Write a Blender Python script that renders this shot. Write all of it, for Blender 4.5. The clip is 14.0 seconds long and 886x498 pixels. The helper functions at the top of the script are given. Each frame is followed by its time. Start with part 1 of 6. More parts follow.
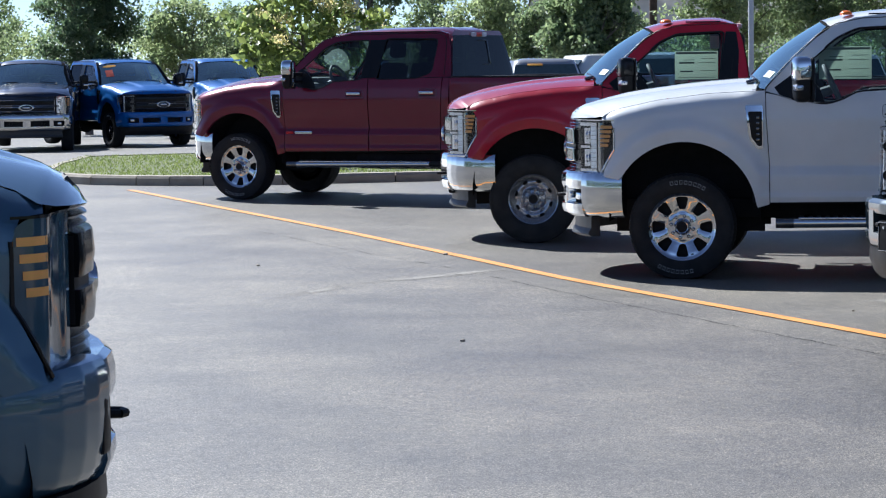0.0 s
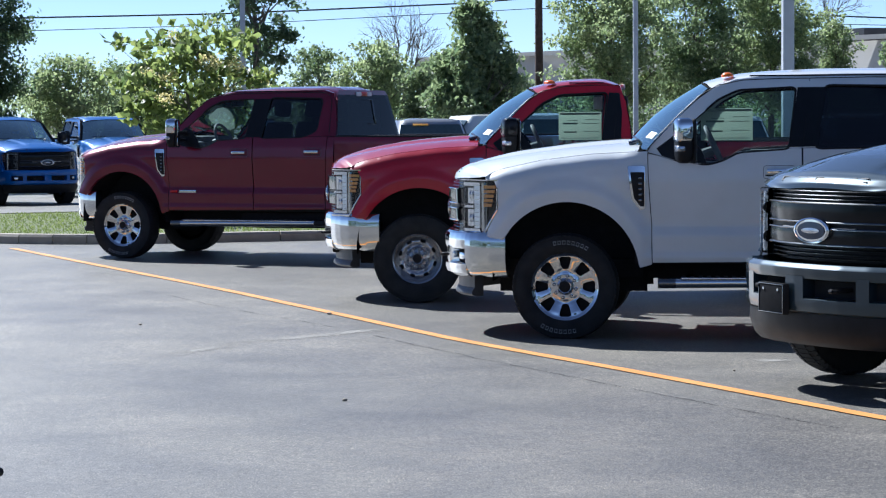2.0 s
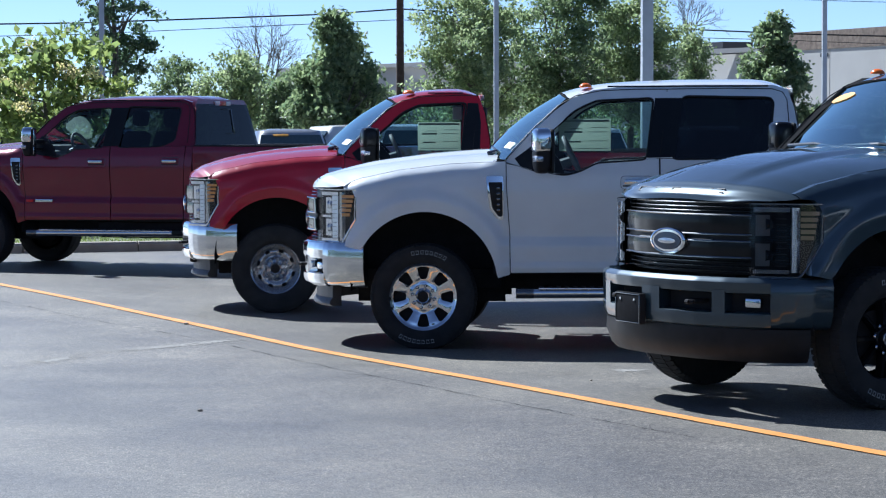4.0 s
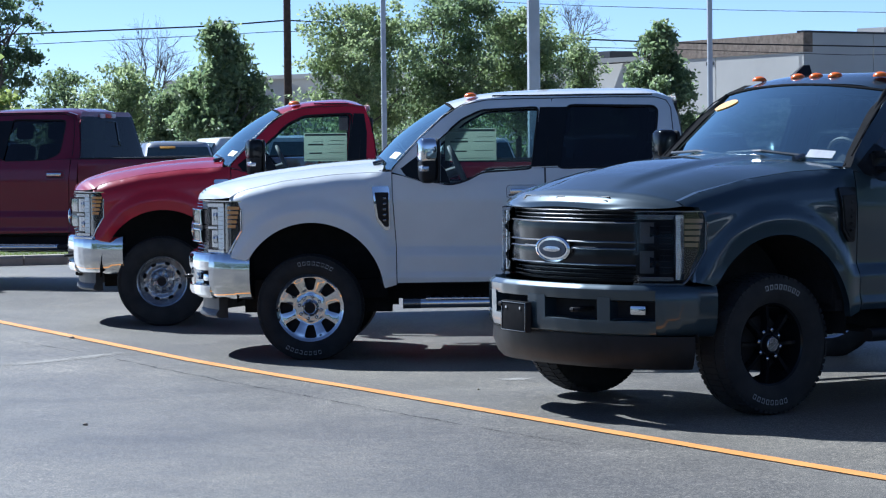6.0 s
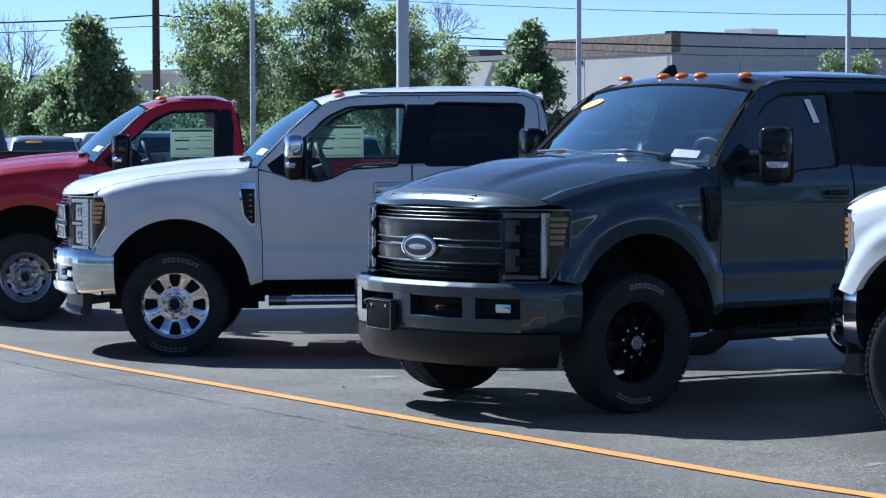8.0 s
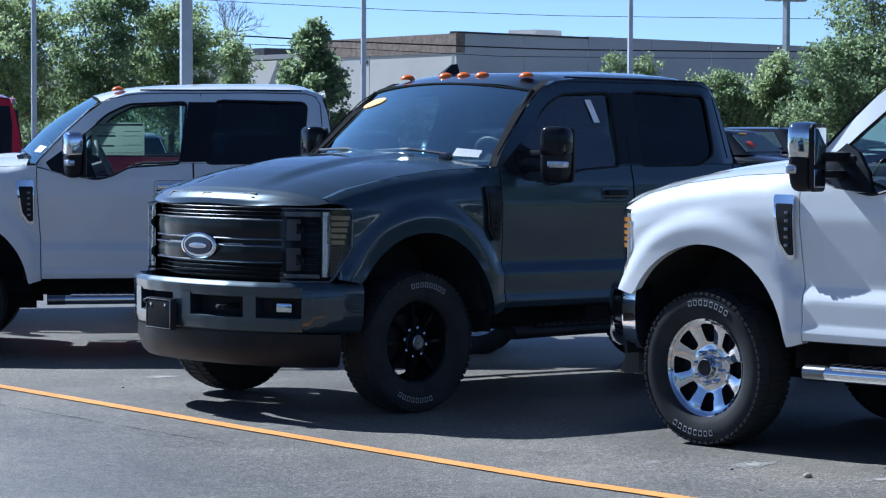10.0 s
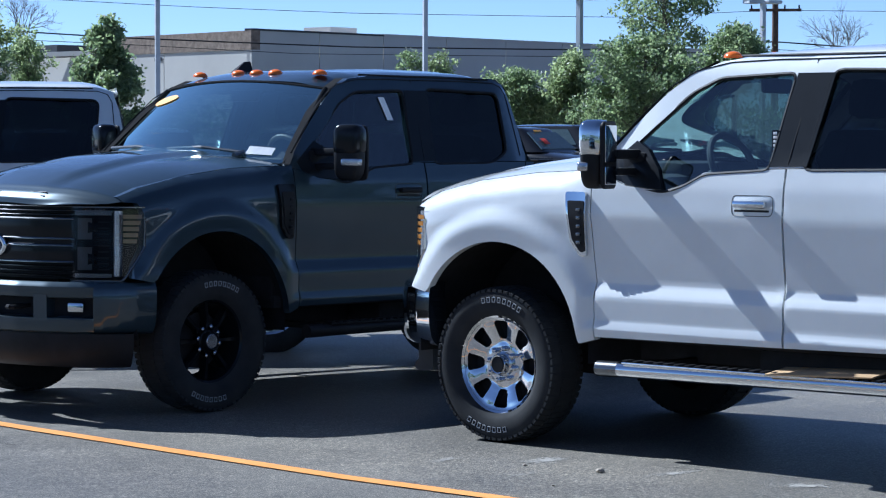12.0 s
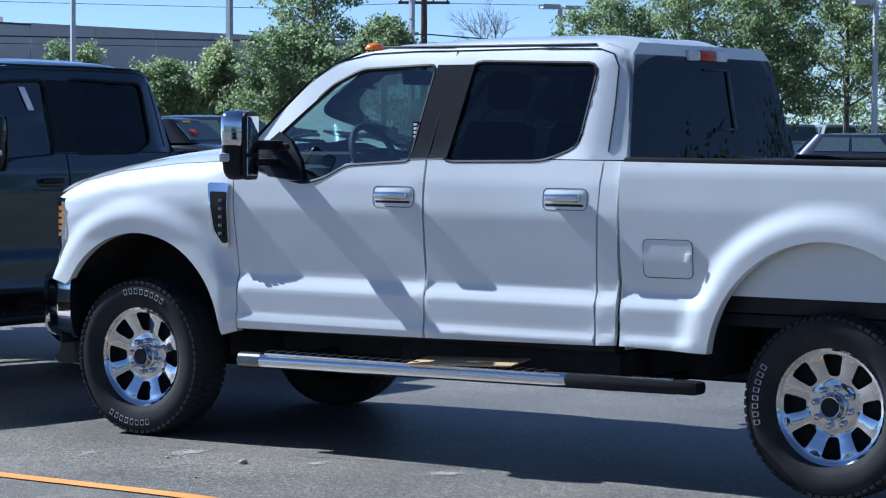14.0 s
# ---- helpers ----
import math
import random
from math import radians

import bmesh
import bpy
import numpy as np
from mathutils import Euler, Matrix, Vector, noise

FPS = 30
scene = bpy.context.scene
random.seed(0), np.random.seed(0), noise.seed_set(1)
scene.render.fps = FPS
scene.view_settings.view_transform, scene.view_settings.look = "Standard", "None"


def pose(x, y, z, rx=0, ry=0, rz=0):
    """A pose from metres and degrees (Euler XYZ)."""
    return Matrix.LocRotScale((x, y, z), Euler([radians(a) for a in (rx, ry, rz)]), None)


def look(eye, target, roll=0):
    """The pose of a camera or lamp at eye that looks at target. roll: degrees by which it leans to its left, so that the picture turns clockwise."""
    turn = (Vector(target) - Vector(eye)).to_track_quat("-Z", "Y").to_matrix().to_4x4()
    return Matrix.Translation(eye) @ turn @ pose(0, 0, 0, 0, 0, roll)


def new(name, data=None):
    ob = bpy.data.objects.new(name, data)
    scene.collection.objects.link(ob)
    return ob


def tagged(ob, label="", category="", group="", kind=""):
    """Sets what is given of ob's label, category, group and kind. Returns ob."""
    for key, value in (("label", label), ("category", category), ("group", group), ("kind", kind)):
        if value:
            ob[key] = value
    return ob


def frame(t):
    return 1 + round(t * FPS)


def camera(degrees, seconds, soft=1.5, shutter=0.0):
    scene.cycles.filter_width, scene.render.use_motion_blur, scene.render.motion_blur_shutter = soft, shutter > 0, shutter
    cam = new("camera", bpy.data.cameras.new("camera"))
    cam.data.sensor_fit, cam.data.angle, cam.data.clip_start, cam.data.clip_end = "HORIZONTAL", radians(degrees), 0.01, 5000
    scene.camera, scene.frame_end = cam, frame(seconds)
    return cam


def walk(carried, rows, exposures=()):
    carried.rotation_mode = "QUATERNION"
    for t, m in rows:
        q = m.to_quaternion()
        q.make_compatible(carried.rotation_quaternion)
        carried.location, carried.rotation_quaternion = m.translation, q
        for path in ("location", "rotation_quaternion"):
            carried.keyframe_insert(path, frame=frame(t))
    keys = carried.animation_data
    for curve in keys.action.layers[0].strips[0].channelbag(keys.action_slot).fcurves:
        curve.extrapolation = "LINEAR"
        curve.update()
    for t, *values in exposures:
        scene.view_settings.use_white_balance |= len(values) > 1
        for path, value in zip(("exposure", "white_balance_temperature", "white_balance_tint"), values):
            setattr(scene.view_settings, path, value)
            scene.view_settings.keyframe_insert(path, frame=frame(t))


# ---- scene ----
cam = camera(20.42, 14.0, soft=1.2)
# seconds, eye x y z, yaw, pitch, roll in degrees
PATH = [
    (0, -0.000, -0.000, 1.734, 0.000, -4.405, 0.750),
    (0.5, 0.006, -0.005, 1.734, -0.487, -4.066, 0.519),
    (1, 0.013, -0.006, 1.735, -1.319, -3.239, 0.213),
    (1.5, 0.013, 0.002, 1.734, -2.019, -2.997, 0.243),
    (2, 0.025, 0.006, 1.730, -2.625, -3.039, 0.425),
    (2.5, 0.030, 0.012, 1.723, -3.510, -3.086, 0.425),
    (3, 0.046, 0.055, 1.718, -4.397, -3.005, 0.380),
    (3.5, 0.052, 0.051, 1.715, -5.126, -2.901, 0.270),
    (4, 0.057, 0.071, 1.712, -5.840, -2.783, 0.147),
    (6.5, 0.095, 0.080, 1.706, -9.063, -2.536, 0.582),
    (7, 0.102, 0.092, 1.707, -9.757, -2.584, 0.411),
    (9.5, 0.138, 0.139, 1.700, -15.032, -2.578, -0.128),
    (10, 0.150, 0.159, 1.700, -16.441, -2.639, -0.204),
    (10.5, 0.158, 0.160, 1.698, -17.539, -2.807, -0.148),
    (11, 0.163, 0.164, 1.702, -18.761, -2.733, -0.041),
    (11.5, 0.171, 0.175, 1.699, -19.967, -2.698, -0.040),
    (12, 0.172, 0.171, 1.702, -21.182, -2.685, -0.155),
    (12.5, 0.179, 0.155, 1.701, -23.008, -2.615, -0.286),
    (13, 0.183, 0.150, 1.701, -24.961, -2.683, -0.333),
    (13.5, 0.199, 0.145, 1.703, -26.893, -2.675, -0.272),
    (14, 0.216, 0.147, 1.701, -29.271, -2.858, -0.326),
]
walk(cam, [(t, pose(x, y, z, 90 + pitch, roll, yaw)) for t, x, y, z, yaw, pitch, roll in PATH],
     [(0.0, 1.12, 5700, 10), (3.0, 1.08, 5400, 9), (6.5, 1.10, 5230, 8), (9.5, 1.07, 5080, 8), (14.0, 1.02, 5120, 8)])

# ---- light ----
SUN_AZ, SUN_EL = radians(123), radians(41.5)  # azimuth counted from +x towards +y
world = bpy.data.worlds.new("sky")
scene.world = world
world.use_nodes = True
wn = world.node_tree
wn.nodes.clear()
sky = wn.nodes.new("ShaderNodeTexSky")
sky.sky_type, sky.sun_disc = "NISHITA", False
sky.altitude = 1200.0
sky.sun_elevation, sky.sun_rotation = SUN_EL, radians(90) - SUN_AZ
sky.air_density, sky.dust_density, sky.ozone_density = 0.6, 0.0, 2.6
bg = wn.nodes.new("ShaderNodeBackground")
bg.inputs["Strength"].default_value = 0.056
wo = wn.nodes.new("ShaderNodeOutputWorld")
hue = wn.nodes.new("ShaderNodeHueSaturation")
hue.inputs["Hue"].default_value, hue.inputs["Saturation"].default_value = 0.505, 0.92
wn.links.new(sky.outputs[0], hue.inputs["Color"])
wn.links.new(hue.outputs[0], bg.inputs[0])
wn.links.new(bg.outputs[0], wo.inputs[0])
sun_data = bpy.data.lights.new("sun", "SUN")
sun_data.energy, sun_data.angle, sun_data.color = 4.1, radians(0.53), (1.0, 0.95, 0.87)
sun = new("sun", sun_data)
sun.matrix_world = look((0, 0, 40), (-math.cos(SUN_AZ) * math.cos(SUN_EL), -math.sin(SUN_AZ) * math.cos(SUN_EL), 40 - math.sin(SUN_EL)))


# ---- materials ----
def shader(name):
    """A new node material; returns it with its tree, its shader node and a maker of nodes."""
    m = bpy.data.materials.new(name)
    m.use_nodes = True
    nt = m.node_tree
    return m, nt, nt.nodes["Principled BSDF"]


def node(nt, kind, **values):
    n = nt.nodes.new(kind)
    for k, v in values.items():
        n.inputs[k.replace("_", " ")].default_value = v
    return n


def noise_tex(nt, scale, detail=4.0, rough=0.55):
    co = nt.nodes.new("ShaderNodeTexCoord")
    n = node(nt, "ShaderNodeTexNoise", Scale=scale, Detail=detail, Roughness=rough)
    off = nt.nodes.new("ShaderNodeVectorMath")
    off.operation = "ADD"
    off.inputs[1].default_value = (13.37, 41.91, 7.63)
    nt.links.new(co.outputs["Object"], off.inputs[0])
    nt.links.new(off.outputs[0], n.inputs["Vector"])
    return n


def ramp(nt, src, stops):
    r = nt.nodes.new("ShaderNodeValToRGB")
    els = r.color_ramp.elements
    while len(els) < len(stops):
        els.new(0.5)
    for e, (p, c) in zip(els, stops):
        e.position, e.color = p, (*c, 1)
    nt.links.new(src, r.inputs[0])
    return r


def add_bump(nt, bsdf, height, strength, distance):
    b = node(nt, "ShaderNodeBump", Strength=strength, Distance=distance)
    nt.links.new(height, b.inputs["Height"])
    nt.links.new(b.outputs[0], bsdf.inputs["Normal"])


def grained(name, a, b, scale, rough=0.6, bump=0.2, dist=0.003, metal=0.0, fine=None):
    """A matt surface whose colour wanders between a and b, with a fine relief."""
    m, nt, s = shader(name)
    n = noise_tex(nt, scale)
    c = ramp(nt, n.outputs[0], [(0.3, a), (0.7, b)])
    nt.links.new(c.outputs[0], s.inputs["Base Color"])
    s.inputs["Roughness"].default_value, s.inputs["Metallic"].default_value = rough, metal
    f = noise_tex(nt, fine or scale * 8)
    add_bump(nt, s, f.outputs[0], bump, dist)
    return m


def paint(name, col, metal=0.0, rough=0.4, flake=0.0):
    """Clear-coated car paint with a slight orange peel and road dust."""
    m, nt, s = shader(name)
    n = noise_tex(nt, 2.2, 5)
    c = ramp(nt, n.outputs[0], [(0.25, tuple(v * 0.93 for v in col)), (0.75, tuple(min(1, v * 1.05 + 0.004) for v in col))])
    nt.links.new(c.outputs[0], s.inputs["Base Color"])
    s.inputs["Metallic"].default_value = metal
    s.inputs["Roughness"].default_value = rough
    s.inputs["Specular IOR Level"].default_value = 0.15
    s.inputs["Coat Weight"].default_value = 1.0
    s.inputs["Coat Roughness"].default_value = 0.03
    s.inputs["Coat IOR"].default_value = 1.5
    p = noise_tex(nt, 9, 2)
    add_bump(nt, s, p.outputs[0], 0.03, 0.01)
    return m


def plain(name, col, rough=0.5, metal=0.0, scale=14.0, spread=0.12):
    m, nt, s = shader(name)
    n = noise_tex(nt, scale)
    c = ramp(nt, n.outputs[0], [(0.3, tuple(v * (1 - spread) for v in col)), (0.7, tuple(min(1, v * (1 + spread)) for v in col))])
    nt.links.new(c.outputs[0], s.inputs["Base Color"])
    s.inputs["Roughness"].default_value, s.inputs["Metallic"].default_value = rough, metal
    return m


def pane(name, tint, gloss=0.04, power=4.0, least=0.05, sheen=(0.8, 0.8, 0.8)):
    """Thin glass: it lets tinted light through and mirrors more at a slant."""
    m = bpy.data.materials.new(name)
    m.use_nodes = True
    nt = m.node_tree
    nt.nodes.clear()
    t = node(nt, "ShaderNodeBsdfTransparent", Color=(*tint, 1))
    g = node(nt, "ShaderNodeBsdfGlossy", Color=(*sheen, 1), Roughness=gloss * 0.2)
    lw = nt.nodes.new("ShaderNodeLayerWeight")
    lw.inputs["Blend"].default_value = 0.5
    pw = nt.nodes.new("ShaderNodeMath")
    pw.operation = "POWER"
    pw.inputs[1].default_value = power
    nt.links.new(lw.outputs["Facing"], pw.inputs[0])
    f = nt.nodes.new("ShaderNodeMath")
    f.operation = "MULTIPLY_ADD"
    f.inputs[1].default_value, f.inputs[2].default_value = 0.75, least
    nt.links.new(pw.outputs[0], f.inputs[0])
    x = nt.nodes.new("ShaderNodeMixShader")
    o = nt.nodes.new("ShaderNodeOutputMaterial")
    nt.links.new(f.outputs[0], x.inputs[0])
    nt.links.new(t.outputs[0], x.inputs[1])
    nt.links.new(g.outputs[0], x.inputs[2])
    nt.links.new(x.outputs[0], o.inputs[0])
    return m


def asphalt_mat():
    m, nt, s = shader("asphalt")
    big = noise_tex(nt, 0.16, 6, 0.6)
    mid = noise_tex(nt, 1.1, 8, 0.72)
    fine = noise_tex(nt, 95, 2, 0.8)
    mix = node(nt, "ShaderNodeMath")
    mix.operation = "MULTIPLY_ADD"
    mix.inputs[1].default_value = 0.5
    nt.links.new(big.outputs[0], mix.inputs[0])
    half = node(nt, "ShaderNodeMath")
    half.operation = "MULTIPLY"
    half.inputs[1].default_value = 0.5
    nt.links.new(mid.outputs[0], half.inputs[0])
    nt.links.new(half.outputs[0], mix.inputs[2])
    tone = ramp(nt, mix.outputs[0], [(0.3, (0.108, 0.104, 0.096)), (0.52, (0.158, 0.149, 0.133)), (0.72, (0.222, 0.207, 0.180))])
    speck = ramp(nt, fine.outputs[0], [(0.38, (0.38, 0.38, 0.38)), (0.48, (0.86, 0.86, 0.86)), (0.57, (1.32, 1.30, 1.26)), (0.66, (2.4, 2.3, 2.1))])
    grit = noise_tex(nt, 26, 4, 0.85)
    coarse = ramp(nt, grit.outputs[0], [(0.34, (0.62, 0.62, 0.62)), (0.50, (0.98, 0.98, 0.98)), (0.66, (1.45, 1.44, 1.40))])
    patch = noise_tex(nt, 0.42, 7, 0.62)
    worn = ramp(nt, patch.outputs[0], [(0.36, (0.78, 0.78, 0.80)), (0.50, (1.0, 0.99, 0.97)), (0.62, (1.22, 1.19, 1.12))])
    both = nt.nodes.new("ShaderNodeMix")
    both.data_type, both.blend_type = "RGBA", "MULTIPLY"
    both.inputs[0].default_value = 1.0
    nt.links.new(coarse.outputs[0], both.inputs[6])
    nt.links.new(worn.outputs[0], both.inputs[7])
    base = nt.nodes.new("ShaderNodeMix")
    base.data_type, base.blend_type = "RGBA", "MULTIPLY"
    base.inputs[0].default_value = 1.0
    nt.links.new(tone.outputs[0], base.inputs[6])
    nt.links.new(both.outputs[2], base.inputs[7])
    mul = nt.nodes.new("ShaderNodeMix")
    mul.data_type, mul.blend_type = "RGBA", "MULTIPLY"
    mul.inputs[0].default_value = 1.0
    nt.links.new(base.outputs[2], mul.inputs[6])
    nt.links.new(speck.outputs[0], mul.inputs[7])
    nt.links.new(mul.outputs[2], s.inputs["Base Color"])
    r = ramp(nt, mid.outputs[0], [(0.3, (0.44,) * 3), (0.7, (0.54,) * 3)])
    nt.links.new(r.outputs[0], s.inputs["Roughness"])
    s.inputs["Specular IOR Level"].default_value = 0.52
    add_bump(nt, s, fine.outputs[0], 0.5, 0.005)
    return m


ASPHALT = asphalt_mat()
CONCRETE = grained("kerb concrete", (0.33, 0.285, 0.22), (0.48, 0.42, 0.34), 3.0, 0.85, 0.4, 0.004)
GRASS_SOIL = grained("lawn", (0.090, 0.115, 0.035), (0.155, 0.175, 0.065), 1.2, 0.9, 0.5, 0.02)
YELLOW = grained("line paint", (0.64, 0.25, 0.04), (0.82, 0.345, 0.08), 2.5, 0.6, 0.3, 0.003, fine=80)
WHITE = paint("white paint", (0.71, 0.73, 0.73), 0.0, 0.4)
RED = paint("bright red paint", (0.37, 0.005, 0.020), 0.0, 0.35)
MAROON = paint("ruby red paint", (0.150, 0.002, 0.021), 0.3, 0.35)
SLATE = paint("slate blue grey paint", (0.027, 0.046, 0.061), 0.4, 0.34)
# Bluer copy of the slate paint: sky light on the nearest pickup, as colour.
SKYLIT_SLATE = paint("skylit slate paint", (0.050, 0.108, 0.165), 0.4, 0.34)
BLUE = paint("bright blue paint", (0.006, 0.12, 0.42), 0.2, 0.35)
NAVY = paint("dark navy paint", (0.012, 0.02, 0.045), 0.3, 0.35)
SILVER = paint("silver paint", (0.42, 0.43, 0.45), 0.6, 0.35)
BLACK_PAINT = paint("black paint", (0.01, 0.01, 0.012), 0.0, 0.3)
CHROME, _nt, _s = shader("chrome")
_s.inputs["Base Color"].default_value = (0.68, 0.69, 0.70, 1)
_s.inputs["Metallic"].default_value, _s.inputs["Roughness"].default_value = 1.0, 0.06
add_bump(_nt, _s, noise_tex(_nt, 6, 2).outputs[0], 0.02, 0.01)
STEEL = plain("brushed aluminium", (0.55, 0.55, 0.56), 0.3, 1.0)
PLATE = plain("polished tread plate", (0.80, 0.80, 0.81), 0.20, 1.0)
GALV = plain("galvanised pole", (0.50, 0.52, 0.55), 0.5, 0.2, 3, 0.08)
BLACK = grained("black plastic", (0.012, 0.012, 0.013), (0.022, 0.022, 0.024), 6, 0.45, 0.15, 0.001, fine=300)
GLOSS_BLACK = plain("gloss black", (0.010, 0.011, 0.013), 0.12)
GLOSS_BLACK.node_tree.nodes["Principled BSDF"].inputs["Specular IOR Level"].default_value = 0.2
BLACK.node_tree.nodes["Principled BSDF"].inputs["Specular IOR Level"].default_value = 0.15
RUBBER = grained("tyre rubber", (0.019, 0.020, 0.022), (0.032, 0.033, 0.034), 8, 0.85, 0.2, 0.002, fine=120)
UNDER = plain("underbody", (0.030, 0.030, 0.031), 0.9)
RUBBER.node_tree.nodes["Principled BSDF"].inputs["Specular IOR Level"].default_value = 0.25
UNDER.node_tree.nodes["Principled BSDF"].inputs["Specular IOR Level"].default_value = 0.0
UNDER.node_tree.nodes["Principled BSDF"].inputs["IOR"].default_value = 1.0
LETTER = plain("raised white lettering", (0.40, 0.41, 0.42), 0.7)
AMBER = plain("amber lens", (0.62, 0.27, 0.06), 0.25)
DULL_AMBER = plain("dull brown amber lens", (0.17, 0.115, 0.085), 0.2)
AMBER.node_tree.nodes["Principled BSDF"].inputs["Coat Weight"].default_value = 1.0
CAB_AMBER = plain("orange cab lens", (0.80, 0.17, 0.02), 0.2)
REDLENS = plain("red lens", (0.5, 0.01, 0.015), 0.15)
CLEAR = pane("clear lens", (0.93, 0.95, 0.97))
GLASS = pane("clear glass", (0.54, 0.67, 0.69))
GREY_GLASS = pane("grey green side glass", (0.22, 0.31, 0.34), 0.04, 4.0, 0.15)
TINT = pane("dark tinted glass", (0.050, 0.066, 0.080), 0.04, 7.0, 0.055)
CAR_GLASS = plain("grey green far glass", (0.075, 0.105, 0.115), 0.08)
SEAT = grained("grey upholstery", (0.05, 0.05, 0.055), (0.09, 0.09, 0.095), 12, 0.8)
DASH = grained("dashboard vinyl", (0.11, 0.115, 0.115), (0.16, 0.165, 0.165), 10, 0.6)

WHITE_PAPER = plain("white paper", (0.75, 0.76, 0.78), 0.6)
ORANGE_PAPER = plain("orange red paper", (0.75, 0.06, 0.03), 0.6)
YELLOW_PAPER = plain("yellow sticker", (0.85, 0.40, 0.05), 0.4)
BADGE_BLUE = plain("badge enamel", (0.012, 0.022, 0.050), 0.25)
DARK_STEEL = plain("dark satin metal", (0.17, 0.175, 0.18), 0.25, 0.9)
BADGE_GREY = plain("grey hood badge", (0.06, 0.062, 0.065), 0.6)
BADGE_GREY.node_tree.nodes["Principled BSDF"].inputs["Specular IOR Level"].default_value = 0.2
BARE = plain("bright grey badge", (0.5, 0.5, 0.52), 0.25, 0.9)
BARK = grained("bark", (0.10, 0.085, 0.07), (0.20, 0.17, 0.14), 6, 0.9, 0.6, 0.01)
WOODPOLE = grained("weathered pole wood", (0.08, 0.05, 0.035), (0.16, 0.10, 0.07), 4, 0.9, 0.5, 0.01)


def leaf_mat(name, a, b):
    m, nt, s = shader(name)
    g = nt.nodes.new("ShaderNodeNewGeometry")
    c = ramp(nt, g.outputs["Random Per Island"], [(0.0, a), (0.6, tuple((x + y) / 2 for x, y in zip(a, b))), (1.0, b)])
    nt.links.new(c.outputs[0], s.inputs["Base Color"])
    s.inputs["Roughness"].default_value = 0.45
    tr = nt.nodes.new("ShaderNodeBsdfTranslucent")
    hs = node(nt, "ShaderNodeHueSaturation", Saturation=1.05, Value=2.0)
    nt.links.new(c.outputs[0], hs.inputs["Color"])
    nt.links.new(hs.outputs[0], tr.inputs["Color"])
    mx = node(nt, "ShaderNodeMixShader")
    mx.inputs[0].default_value = 0.55
    nt.links.new(s.outputs[0], mx.inputs[1])
    nt.links.new(tr.outputs[0], mx.inputs[2])
    nt.links.new(mx.outputs[0], nt.nodes["Material Output"].inputs[0])
    return m


PAPER = leaf_mat("pale green window sheet", (0.37, 0.41, 0.36), (0.41, 0.44, 0.39))
LEAF_DARK = leaf_mat("dark green leaves", (0.052, 0.086, 0.046), (0.140, 0.186, 0.098))
LEAF_MID = leaf_mat("green leaves", (0.088, 0.128, 0.068), (0.250, 0.298, 0.150))
LEAF_LIGHT = leaf_mat("light green leaves", (0.128, 0.172, 0.084), (0.320, 0.362, 0.190))
LEAF_YELLOW = leaf_mat("yellow blossom", (0.42, 0.36, 0.17), (0.62, 0.55, 0.30))
LEAF_LILAC = leaf_mat("yellow green leaves", (0.075, 0.110, 0.040), (0.270, 0.310, 0.105))
SMOKE = plain("smoked lens", (0.036, 0.078, 0.115), 0.06)
# Brighter amber for the nearest pickup; the light on its markers is colour.
LIT_AMBER = plain("lit amber lens", (0.85, 0.40, 0.10), 0.3)
PILLAR = plain("black pillar film", (0.010, 0.012, 0.015), 0.3)
PILLAR.node_tree.nodes["Principled BSDF"].inputs["Specular IOR Level"].default_value = 0.2
SCREEN = pane("windscreen glass", (0.74, 0.93, 0.90), 0.04, 2.2, 0.54, (0.80, 0.93, 0.84))
DRY_GRASS = leaf_mat("dry mown grass", (0.085, 0.115, 0.032), (0.155, 0.180, 0.065))
DULL_STEEL = plain("silver wheel paint", (0.44, 0.45, 0.47), 0.26, 0.9)
AIR_DAM = plain("grey plastic skirt", (0.045, 0.046, 0.048), 0.5)
WHEEL_CHROME, _nt, _s = shader("dark wheel chrome")
_s.inputs["Base Color"].default_value = (0.62, 0.62, 0.63, 1)
_s.inputs["Metallic"].default_value, _s.inputs["Roughness"].default_value = 1.0, 0.05
add_bump(_nt, _s, noise_tex(_nt, 14, 2).outputs[0], 0.02, 0.01)


# ---- mesh tools ----
def mesh_of(name, verts, faces, mat, sharp=35.0):
    me = bpy.data.meshes.new(name)
    me.from_pydata([tuple(v) for v in verts], [], faces)
    me.materials.append(mat)
    me.polygons.foreach_set("use_smooth", [True] * len(me.polygons))
    me.set_sharp_from_angle(angle=radians(sharp))
    me.update()
    return me


def part(name, vf, mat, parent=None, label="", sharp=35.0):
    """One mesh object from (verts, faces) under a thing or under a part."""
    ob = new(name, mesh_of(name, vf[0], vf[1], mat, sharp))
    ob.parent = parent
    return tagged(ob, label)


def join(*pieces):
    vs, fs = [], []
    for v, f in pieces:
        o = len(vs)
        vs.extend(v)
        fs.extend([tuple(i + o for i in q) for q in f])
    return vs, fs


def moved(vf, m):
    return [tuple(m @ Vector(v)) for v in vf[0]], vf[1]


def flip_y(vf):
    return [(x, -y, z) for x, y, z in vf[0]], [tuple(reversed(f)) for f in vf[1]]


